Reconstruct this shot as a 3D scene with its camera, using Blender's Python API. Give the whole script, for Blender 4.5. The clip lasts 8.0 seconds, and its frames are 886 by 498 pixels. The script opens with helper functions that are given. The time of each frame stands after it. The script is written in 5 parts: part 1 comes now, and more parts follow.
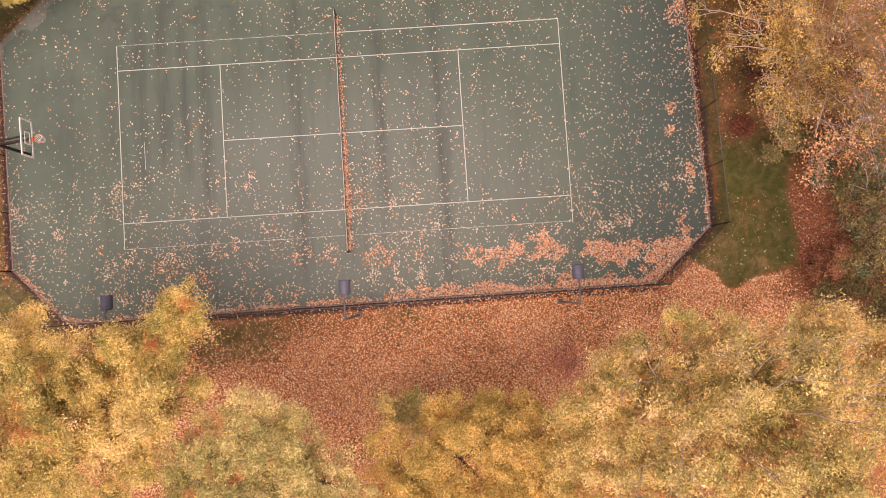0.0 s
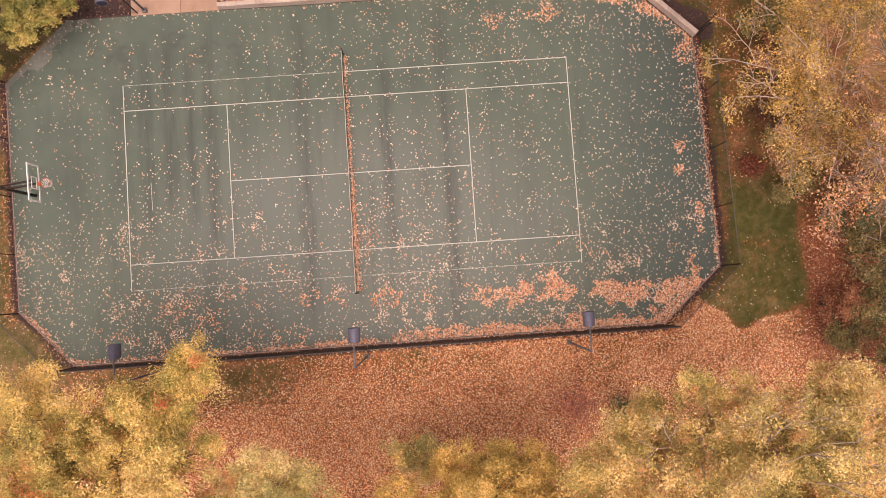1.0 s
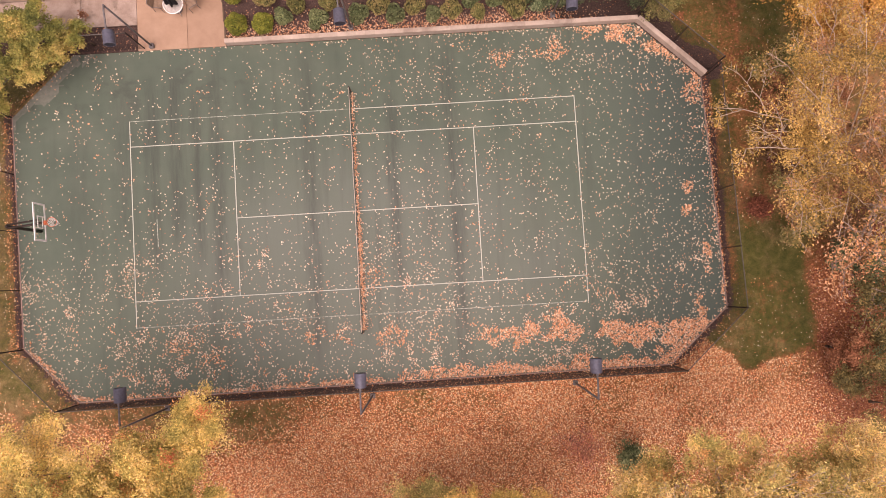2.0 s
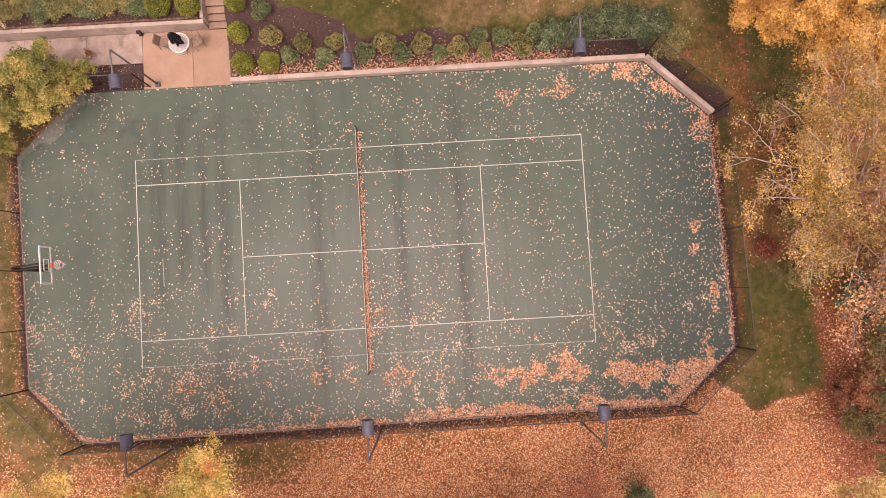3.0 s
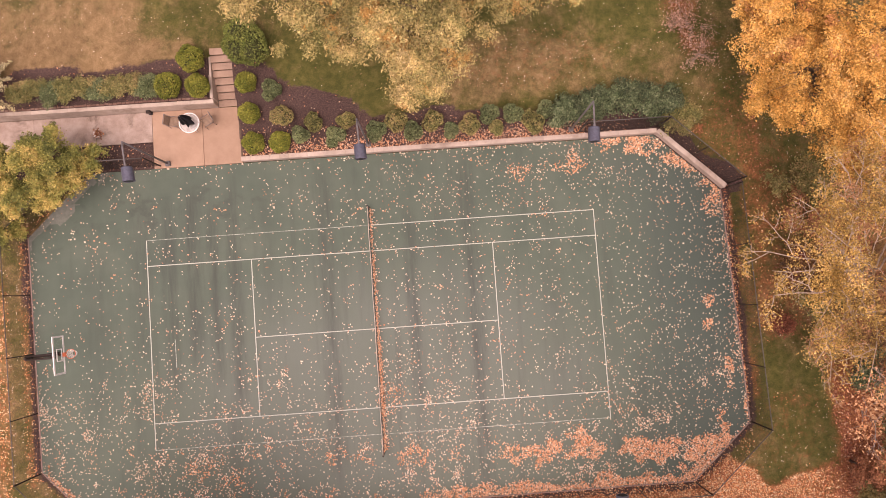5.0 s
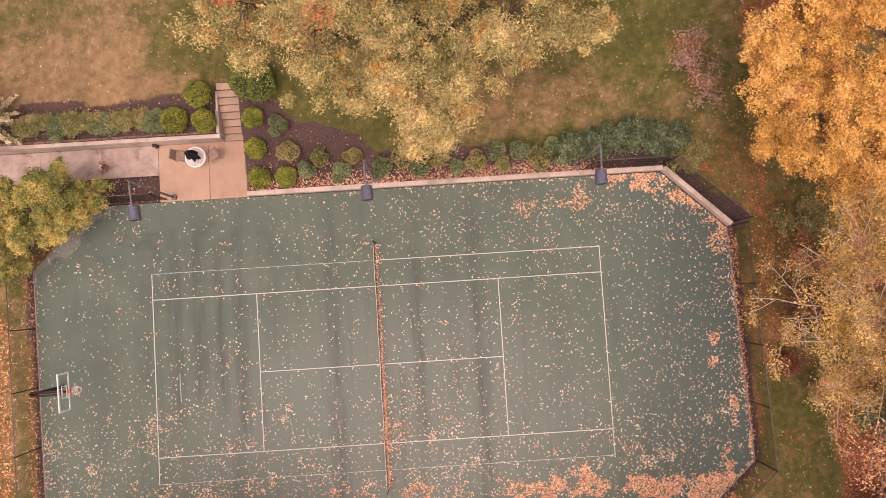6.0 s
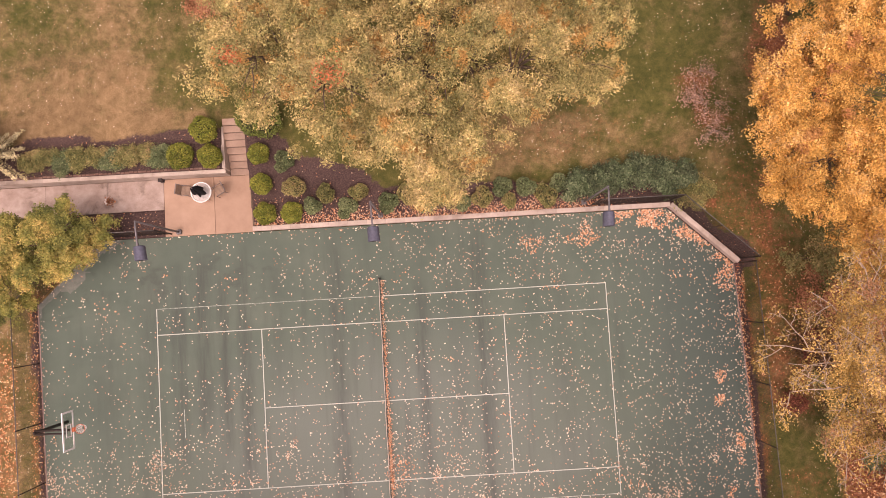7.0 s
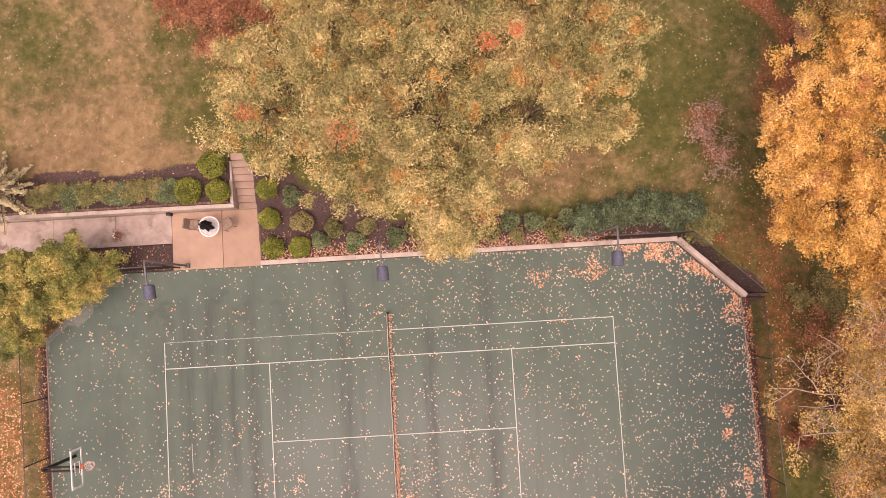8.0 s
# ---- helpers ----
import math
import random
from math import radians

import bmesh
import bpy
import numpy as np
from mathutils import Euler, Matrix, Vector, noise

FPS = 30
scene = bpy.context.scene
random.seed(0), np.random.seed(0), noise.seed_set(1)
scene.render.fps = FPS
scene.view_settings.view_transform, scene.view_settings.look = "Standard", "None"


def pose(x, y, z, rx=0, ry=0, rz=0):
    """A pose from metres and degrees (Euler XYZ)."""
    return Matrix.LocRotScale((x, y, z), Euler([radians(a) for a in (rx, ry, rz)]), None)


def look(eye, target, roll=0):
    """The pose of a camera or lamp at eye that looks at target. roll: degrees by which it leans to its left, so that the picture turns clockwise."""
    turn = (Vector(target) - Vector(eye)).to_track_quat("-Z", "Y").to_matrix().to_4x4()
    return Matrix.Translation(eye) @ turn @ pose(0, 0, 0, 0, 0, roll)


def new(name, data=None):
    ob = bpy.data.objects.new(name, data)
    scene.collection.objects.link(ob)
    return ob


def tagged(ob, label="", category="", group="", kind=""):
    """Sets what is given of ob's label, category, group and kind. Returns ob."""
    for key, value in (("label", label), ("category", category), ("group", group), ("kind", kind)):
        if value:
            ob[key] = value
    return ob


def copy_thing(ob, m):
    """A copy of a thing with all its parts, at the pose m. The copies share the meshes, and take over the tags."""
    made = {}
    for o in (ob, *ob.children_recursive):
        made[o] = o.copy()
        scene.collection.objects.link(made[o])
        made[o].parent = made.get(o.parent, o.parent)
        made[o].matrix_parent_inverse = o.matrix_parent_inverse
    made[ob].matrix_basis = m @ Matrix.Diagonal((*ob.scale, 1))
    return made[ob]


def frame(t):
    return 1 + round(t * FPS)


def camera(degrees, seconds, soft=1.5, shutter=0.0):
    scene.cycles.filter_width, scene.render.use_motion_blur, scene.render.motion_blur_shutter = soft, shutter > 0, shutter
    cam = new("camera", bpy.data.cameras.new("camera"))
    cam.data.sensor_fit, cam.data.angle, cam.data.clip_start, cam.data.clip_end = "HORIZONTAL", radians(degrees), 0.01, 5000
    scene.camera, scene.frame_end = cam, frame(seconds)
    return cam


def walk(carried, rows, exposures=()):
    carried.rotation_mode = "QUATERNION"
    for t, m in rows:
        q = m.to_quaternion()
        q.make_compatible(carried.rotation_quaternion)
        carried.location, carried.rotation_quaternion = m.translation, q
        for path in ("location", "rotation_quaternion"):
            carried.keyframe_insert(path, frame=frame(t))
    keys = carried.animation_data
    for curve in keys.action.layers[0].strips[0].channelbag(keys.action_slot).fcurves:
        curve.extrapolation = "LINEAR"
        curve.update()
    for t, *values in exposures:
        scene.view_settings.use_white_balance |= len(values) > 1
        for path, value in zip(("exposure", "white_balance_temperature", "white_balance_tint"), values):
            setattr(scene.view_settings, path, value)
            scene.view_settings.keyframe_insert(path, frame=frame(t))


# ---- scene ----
cam = camera(64.3, 8.0, soft=0.8)
PATH = [
    (0, (4.644, -8.574, 37.272), (4.658, -8.465, 35.275), 3.6),
    (0.5, (4.476, -7.48, 37.246), (4.491, -7.372, 35.249), 3.6),
    (1, (4.322, -6.421, 37.216), (4.337, -6.311, 35.219), 3.9),
    (1.5, (4.228, -5.404, 37.202), (4.242, -5.293, 35.205), 3.7),
    (3, (3.945, -2.354, 37.199), (3.957, -2.238, 35.202), 2.5),
    (3.5, (3.83, -1.338, 37.255), (3.841, -1.222, 35.259), 1.9),
    (4, (3.719, -0.361, 37.279), (3.731, -0.24, 35.283), 2.0),
    (4.5, (3.549, 0.703, 37.284), (3.567, 0.821, 35.287), 4.6),
    (6, (3.289, 3.589, 37.399), (3.305, 3.71, 35.403), 3.9),
    (6.5, (3.242, 4.441, 37.418), (3.254, 4.568, 35.422), 2.0),
    (7, (3.152, 5.38, 37.384), (3.165, 5.508, 35.388), 2.4),
    (7.5, (3.021, 6.248, 37.432), (3.033, 6.378, 35.436), 2.0),
    (8, (2.829, 7.12, 37.527), (2.843, 7.252, 35.532), 2.7),
]
walk(cam, [(t, look(eye, target, roll)) for t, eye, target, roll in PATH], exposures=[(0.0, 0.42, 7650, 37), (1.5, 0.43, 7650, 37), (3.5, 0.53, 7600, 39), (4.5, 0.53, 7600, 39), (6.0, 0.50, 7600, 39), (7.0, 0.53, 7600, 39), (8.0, 0.62, 7550, 39)])
# ---- world and light: an even overcast sky ----
world = bpy.data.worlds.new("overcast_sky")
scene.world = world
world.use_nodes = True
wt = world.node_tree
wt.nodes.clear()
w_out = wt.nodes.new("ShaderNodeOutputWorld")
w_bg = wt.nodes.new("ShaderNodeBackground")
w_sky = wt.nodes.new("ShaderNodeTexSky")
w_sky.sky_type = "NISHITA"
w_sky.sun_disc = False
w_sky.sun_elevation = radians(72)
w_sky.sun_rotation = radians(200)
w_sky.dust_density = 4.0
w_hsv = wt.nodes.new("ShaderNodeHueSaturation")
w_hsv.inputs["Saturation"].default_value = 0.25
wt.links.new(w_sky.outputs["Color"], w_hsv.inputs["Color"])
wt.links.new(w_hsv.outputs["Color"], w_bg.inputs["Color"])
w_bg.inputs["Strength"].default_value = 0.15
wt.links.new(w_bg.outputs["Background"], w_out.inputs["Surface"])

sun = new("sun", bpy.data.lights.new("sun", "SUN"))
sun.data.energy = 1.2
sun.data.angle = radians(55)
sun.data.color = (1.0, 0.93, 0.84)
sun.matrix_world = look((-2.2, -6.1, 20), (0, 0, 0))


# ---- node helpers ----
class Nodes:
    def __init__(self, name, rough=0.85, metal=0.0):
        self.m = bpy.data.materials.new(name)
        self.m.use_nodes = True
        self.t = self.m.node_tree
        self.b = self.t.nodes["Principled BSDF"]
        self.b.inputs["Roughness"].default_value = rough
        self.b.inputs["Metallic"].default_value = metal
        self.b.inputs["Specular IOR Level"].default_value = 0.25

    def put(self, socket, v):
        if isinstance(v, bpy.types.NodeSocket):
            self.t.links.new(v, socket)
        elif isinstance(v, tuple) and len(v) == 3 and socket.type == "RGBA":
            socket.default_value = (*v, 1)
        else:
            socket.default_value = v

    def pos(self):
        return self.t.nodes.new("ShaderNodeNewGeometry").outputs["Position"]

    def obj(self):
        return self.t.nodes.new("ShaderNodeTexCoord").outputs["Object"]

    def island(self):
        return self.t.nodes.new("ShaderNodeNewGeometry").outputs["Random Per Island"]

    def rand(self):
        return self.t.nodes.new("ShaderNodeObjectInfo").outputs["Random"]

    def attr(self, name):
        n = self.t.nodes.new("ShaderNodeAttribute")
        n.attribute_name = name
        return n.outputs["Fac"]

    def scaled(self, vec, s):
        n = self.t.nodes.new("ShaderNodeMapping")
        self.put(n.inputs["Vector"], vec)
        n.inputs["Scale"].default_value = s
        return n.outputs["Vector"]

    def noise(self, vec, scale, detail=4.0, rough=0.6, dist=0.0):
        n = self.t.nodes.new("ShaderNodeTexNoise")
        self.put(n.inputs["Vector"], vec)
        n.inputs["Scale"].default_value = scale
        n.inputs["Detail"].default_value = detail
        n.inputs["Roughness"].default_value = rough
        n.inputs["Distortion"].default_value = dist
        return n.outputs["Fac"]

    def cells(self, vec, scale, metric="EUCLIDEAN", out="Color"):
        n = self.t.nodes.new("ShaderNodeTexVoronoi")
        n.distance = metric
        self.put(n.inputs["Vector"], vec)
        n.inputs["Scale"].default_value = scale
        return n.outputs[out]

    def ramp(self, fac, stops):
        n = self.t.nodes.new("ShaderNodeValToRGB")
        e = n.color_ramp.elements
        while len(e) < len(stops):
            e.new(0.5)
        for el, (p, c) in zip(e, stops):
            el.position = p
            el.color = (*c, 1) if isinstance(c, tuple) else (c, c, c, 1)
        self.put(n.inputs["Fac"], fac)
        return n.outputs["Color"]

    def mix(self, fac, a, b, mode="MIX"):
        n = self.t.nodes.new("ShaderNodeMixRGB")
        n.blend_type = mode
        self.put(n.inputs["Fac"], fac)
        self.put(n.inputs["Color1"], a)
        self.put(n.inputs["Color2"], b)
        return n.outputs["Color"]

    def math(self, op, a, b=0.0, clamp=False):
        n = self.t.nodes.new("ShaderNodeMath")
        n.operation, n.use_clamp = op, clamp
        self.put(n.inputs[0], a)
        self.put(n.inputs[1], b)
        return n.outputs[0]

    def step(self, v, lo, hi):
        n = self.t.nodes.new("ShaderNodeMapRange")
        n.interpolation_type = "SMOOTHSTEP"
        self.put(n.inputs["Value"], v)
        n.inputs["From Min"].default_value, n.inputs["From Max"].default_value = lo, hi
        return n.outputs["Result"]

    def split(self, vec):
        n = self.t.nodes.new("ShaderNodeSeparateXYZ")
        self.put(n.inputs[0], vec)
        return n.outputs

    def color(self, c):
        self.put(self.b.inputs["Base Color"], c)
        return self

    def bump(self, h, strength=0.4, dist=0.02):
        n = self.t.nodes.new("ShaderNodeBump")
        n.inputs["Strength"].default_value = strength
        n.inputs["Distance"].default_value = dist
        self.put(n.inputs["Height"], h)
        self.t.links.new(n.outputs["Normal"], self.b.inputs["Normal"])
        return self

    def thin(self, c, share):
        """Lets part of the light through, as leaves do."""
        out = self.t.nodes["Material Output"]
        tr = self.t.nodes.new("ShaderNodeBsdfTranslucent")
        self.put(tr.inputs["Color"], c)
        mx = self.t.nodes.new("ShaderNodeMixShader")
        mx.inputs["Fac"].default_value = share
        self.t.links.new(self.b.outputs[0], mx.inputs[1])
        self.t.links.new(tr.outputs[0], mx.inputs[2])
        self.t.links.new(mx.outputs[0], out.inputs["Surface"])
        return self


def plain(name, c, rough=0.7, metal=0.0, vary=0.25, scale=6.0, use_obj=True):
    n = Nodes(name, rough, metal)
    v = n.obj() if use_obj else n.pos()
    f = n.noise(v, scale, 5)
    lo = tuple(x * (1 - vary) for x in c)
    hi = tuple(min(1, x * (1 + vary)) for x in c)
    n.color(n.ramp(f, [(0.3, lo), (0.7, hi)]))
    n.bump(n.noise(v, scale * 9, 3), 0.25, 0.01)
    return n.m


def leaf_mat(name, stops, share=0.2, patch=0.55, patch_scale=1.0, dark=0.75, clump=0.2, accent=None, accent_share=0.05, cell=1.7):
    """Foliage: each leaf has its own tone, sprays of leaves turn together, and a few sprays have turned further."""
    n = Nodes(name, 0.65)
    r, p = n.island(), n.pos()
    big = n.math("ADD", n.math("MULTIPLY", n.noise(p, patch_scale * 1.6, 2), 0.5), n.math("MULTIPLY", n.noise(p, patch_scale * 0.35, 2), 0.5))
    f = n.math("ADD", n.math("MULTIPLY", r, 1 - patch), n.math("MULTIPLY", n.step(big, 0.36, 0.64), patch))
    c = n.ramp(f, stops)
    w = n.t.nodes.new("ShaderNodeTexNoise")
    n.put(w.inputs["Vector"], p)
    w.inputs["Scale"].default_value = 3.0
    bent = n.t.nodes.new("ShaderNodeVectorMath")
    bent.operation = "MULTIPLY_ADD"
    n.put(bent.inputs[0], w.outputs["Color"])
    bent.inputs[1].default_value = (0.9, 0.9, 0.9)
    n.put(bent.inputs[2], p)
    spray = n.split(n.cells(bent.outputs[0], cell))
    if accent:
        c = n.mix(n.math("MULTIPLY", n.step(spray[1], 1 - accent_share - 0.01, 1 - accent_share + 0.01), 0.85), c, accent)
    c = n.mix(1.0, c, n.ramp(spray[0], [(0.0, 1 - clump), (1.0, 1 + clump)]), "MULTIPLY")
    tone = n.ramp(n.math("FRACT", n.math("MULTIPLY", r, 17.3)), [(0.0, dark * 0.7), (0.4, 0.93), (0.8, 1.08), (1.0, 1.35)])
    c = n.mix(1.0, c, tone, "MULTIPLY")
    n.color(c).thin(c, share)
    return n.m


# ---- mesh helpers ----
def mesh_quads(name, v):
    """A mesh of separate faces, from an array of n x 3 or 4 x 3."""
    n, k = v.shape[:2]
    me = bpy.data.meshes.new(name)
    me.vertices.add(n * k)
    me.vertices.foreach_set("co", np.ascontiguousarray(v, np.float32).ravel())
    me.loops.add(n * k)
    me.loops.foreach_set("vertex_index", np.arange(n * k, dtype=np.int32))
    me.polygons.add(n)
    me.polygons.foreach_set("loop_start", np.arange(0, n * k, k, dtype=np.int32))
    me.update(calc_edges=True)
    return me


def mesh_data(name, verts, faces, smooth=False):
    me = bpy.data.meshes.new(name)
    me.from_pydata([tuple(p) for p in verts], [], faces)
    if smooth:
        me.polygons.foreach_set("use_smooth", [True] * len(me.polygons))
    me.update()
    return me


def thing(name, at=(0, 0, 0), label="", category="", group="", kind="", rz=0.0):
    e = new(name)
    e.empty_display_size = 0.2
    e.matrix_world = pose(*at, 0, 0, rz)
    return tagged(e, label, category, group, kind)


def part(name, me, material, parent=None, label="", m=None):
    """One mesh object under a thing or a part; a bmesh is turned into a mesh."""
    if isinstance(me, bmesh.types.BMesh):
        bm, me = me, bpy.data.meshes.new(name)
        bm.to_mesh(me)
        bm.free()
    if material and not me.materials:
        me.materials.append(material)
    ob = new(name, me)
    if parent:
        ob.parent = parent
    if m is not None:
        ob.matrix_basis = m
    return tagged(ob, label)


def box(sx, sy, sz, bevel=0.01, at=(0, 0, 0), bm=None, turn=None):
    """A bevelled block that stands on its origin."""
    own = bmesh.new()
    bmesh.ops.create_cube(own, size=1)
    bmesh.ops.scale(own, vec=(sx, sy, sz), verts=own.verts)
    if bevel:
        bmesh.ops.bevel(own, geom=own.edges[:], offset=bevel, segments=1, affect="EDGES")
    bmesh.ops.translate(own, vec=(0, 0, sz / 2), verts=own.verts)
    if turn is not None:
        bmesh.ops.transform(own, matrix=turn, verts=own.verts)
    bmesh.ops.translate(own, vec=at, verts=own.verts)
    if bm is None:
        return own
    me = bpy.data.meshes.new("tmp")
    own.to_mesh(me)
    own.free()
    bm.from_mesh(me)
    bpy.data.meshes.remove(me)
    return bm


def tube_data(paths, sides=6):
    """Tapered tubes along polylines: each path is a list of (point, radius)."""
    verts, faces = [], []
    for path in paths:
        pts = [Vector(p) for p, _ in path]
        base = len(verts)
        n = len(pts)
        ref = Vector((0.31, 0.17, 0.93))
        for i, (p, (_, r)) in enumerate(zip(pts, path)):
            d = (pts[min(i + 1, n - 1)] - pts[max(i - 1, 0)]).normalized()
            if abs(d.dot(ref)) > 0.97:
                ref = Vector((0.9, -0.3, 0.2))
            a = d.cross(ref).normalized()
            b = d.cross(a)
            for k in range(sides):
                w = 2 * math.pi * k / sides
                verts.append(p + (a * math.cos(w) + b * math.sin(w)) * r)
        for i in range(n - 1):
            for k in range(sides):
                k2 = (k + 1) % sides
                faces.append((base + i * sides + k, base + i * sides + k2, base + (i + 1) * sides + k2, base + (i + 1) * sides + k))
        faces.append(tuple(base + k for k in range(sides))[::-1])
        faces.append(tuple(base + (n - 1) * sides + k for k in range(sides)))
    return verts, faces


def tubes(name, paths, material, parent, sides=6, label=""):
    v, f = tube_data(paths, sides)
    return part(name, mesh_data(name, v, f, smooth=sides > 4), material, parent, label)


def leaves(c, s, tilt, rng, slim=0.55, curl=0.25, face=None, simple=False, along=None):
    """Bent, pointed quads at the centres c, with half length s (array) and a spread of tilt."""
    n = len(c)
    a = rng.uniform(0, 2 * np.pi, n)
    nz = np.stack([rng.normal(0, tilt, n), rng.normal(0, tilt, n), np.ones(n)], 1)
    if face is not None:
        nz = nz + face
    nz /= np.linalg.norm(nz, axis=1)[:, None]
    u = np.stack([np.cos(a), np.sin(a), np.zeros(n)], 1)
    if along is not None:
        u = u + along
    u -= nz * (u * nz).sum(1)[:, None]
    u /= np.linalg.norm(u, axis=1)[:, None]
    v = np.cross(nz, u)
    s = np.asarray(s)[:, None]
    w = s * slim * rng.uniform(0.8, 1.25, (n, 1))
    lift = nz * s * curl * rng.uniform(-0.2, 1.0, (n, 1))
    if simple:
        return np.stack([c + u * s * 1.1 + lift, c - u * s * 0.7 + v * w, c - u * s * 0.7 - v * w * 0.9], 1)
    return np.stack([c + u * s + lift, c + v * w, c - u * s + lift, c - v * w], 1)


def smooth01(v, lo, hi):
    k = np.clip((np.asarray(v, float) - lo) / (hi - lo), 0, 1)
    return k * k * (3 - 2 * k)


def field(x, y, scale, seed):
    """Cheap smooth noise in about -1..1, from a few waves of uneven direction."""
    r = np.random.default_rng(seed)
    out = 0
    for k in range(7):
        a, ph, f = r.uniform(0, 6.28), r.uniform(0, 6.28), scale * r.uniform(0.5, 1.8)
        out = out + np.sin((x * np.cos(a) + y * np.sin(a)) * f + ph)
    return out / 3.2


# ---- plan ----
COURT = [(-14.75, 9.27), (-18.08, 6.08), (-17.78, -6.2), (-15.0, -9.15), (15.98, -9.02), (19.13, -6.2), (18.72, 6.12), (15.42, 9.27)]
WALL_H = 0.52
STEP_N, STEP_RISE, STEP_RUN = 8, 0.175, 0.345


def court_gap(x, y):
    """Metres outside the court's outline (negative inside)."""
    d = np.full(np.shape(x), -1e9)
    for (ax, ay), (bx, by) in zip(COURT, COURT[1:] + COURT[:1]):
        ex, ey = bx - ax, by - ay
        ln = math.hypot(ex, ey)
        d = np.maximum(d, -((x - ax) * -ey + (y - ay) * ex) / ln)
    return d


def bed_edge(x):
    """The northern edge of the mulch bed behind the court."""
    return np.interp(x, [-7, -4.6, -3.2, -0.9, 2, 5, 8, 11, 14, 16, 17.5], [14.6, 14.2, 12.9, 12.0, 11.5, 11.2, 10.9, 11.0, 11.2, 11.0, 9.0])


def ground_z(x, y):
    x, y = np.asarray(x, float), np.asarray(y, float)
    gap = court_gap(x, y)
    z = np.full(np.broadcast(x, y).shape, -0.03) + 0.025 * field(x, y, 0.5, 3)
    # bank behind the court, held by the low wall
    bank = 0.42 + 1.0 * smooth01(y, 9.6, 14.2) + 0.03 * np.clip(y - 14, 0, 60)
    bank = np.where(x > 15, bank * smooth01(y, 3.5 + 0 * x, 9.0) ** 0.6, bank)
    bank = bank * (1 - 0.6 * smooth01(x, 18.5, 26))
    north = smooth01(gap, 0.05, 0.2) * (x > -6.5) * (y > 3.4)
    z = np.where((north > 0) & ((y > 9.2) | (x > 15)), np.maximum(z, z * (1 - north) + bank * north), z)
    # terrace behind the patio wall
    terr = 0.93 + 0.5 * smooth01(y, 12.7, 14.8) + 0.03 * np.clip(y - 14, 0, 60)
    t_on = (x <= -6.5) * smooth01(y, 12.42, 12.5)
    stairs = (x > -7.75) & (x < -6.5)
    t_on = np.where(stairs, smooth01(y, 12.4, 15.2), t_on)
    terr = np.where(stairs & (y < 15.1), (y - 12.38) / STEP_RUN * STEP_RISE - 0.28, terr)
    t_on = np.where(stairs, y > 12.38, t_on)
    z = np.where(x <= -6.5, z * (1 - t_on) + terr * t_on, z)
    low = (gap < 0.04)
    z = np.where(low, -0.09, z)
    # under the paving
    paved = (x > -21) & (x < -6.45) & (y > 9.3) & (y < 12.42) & ~((x < -11.3) & (y < 10.72))
    z = np.where(paved, -0.09, z)
    far = np.hypot(x, y)
    return z + 0.004 * np.clip(far - 60, 0, 400)


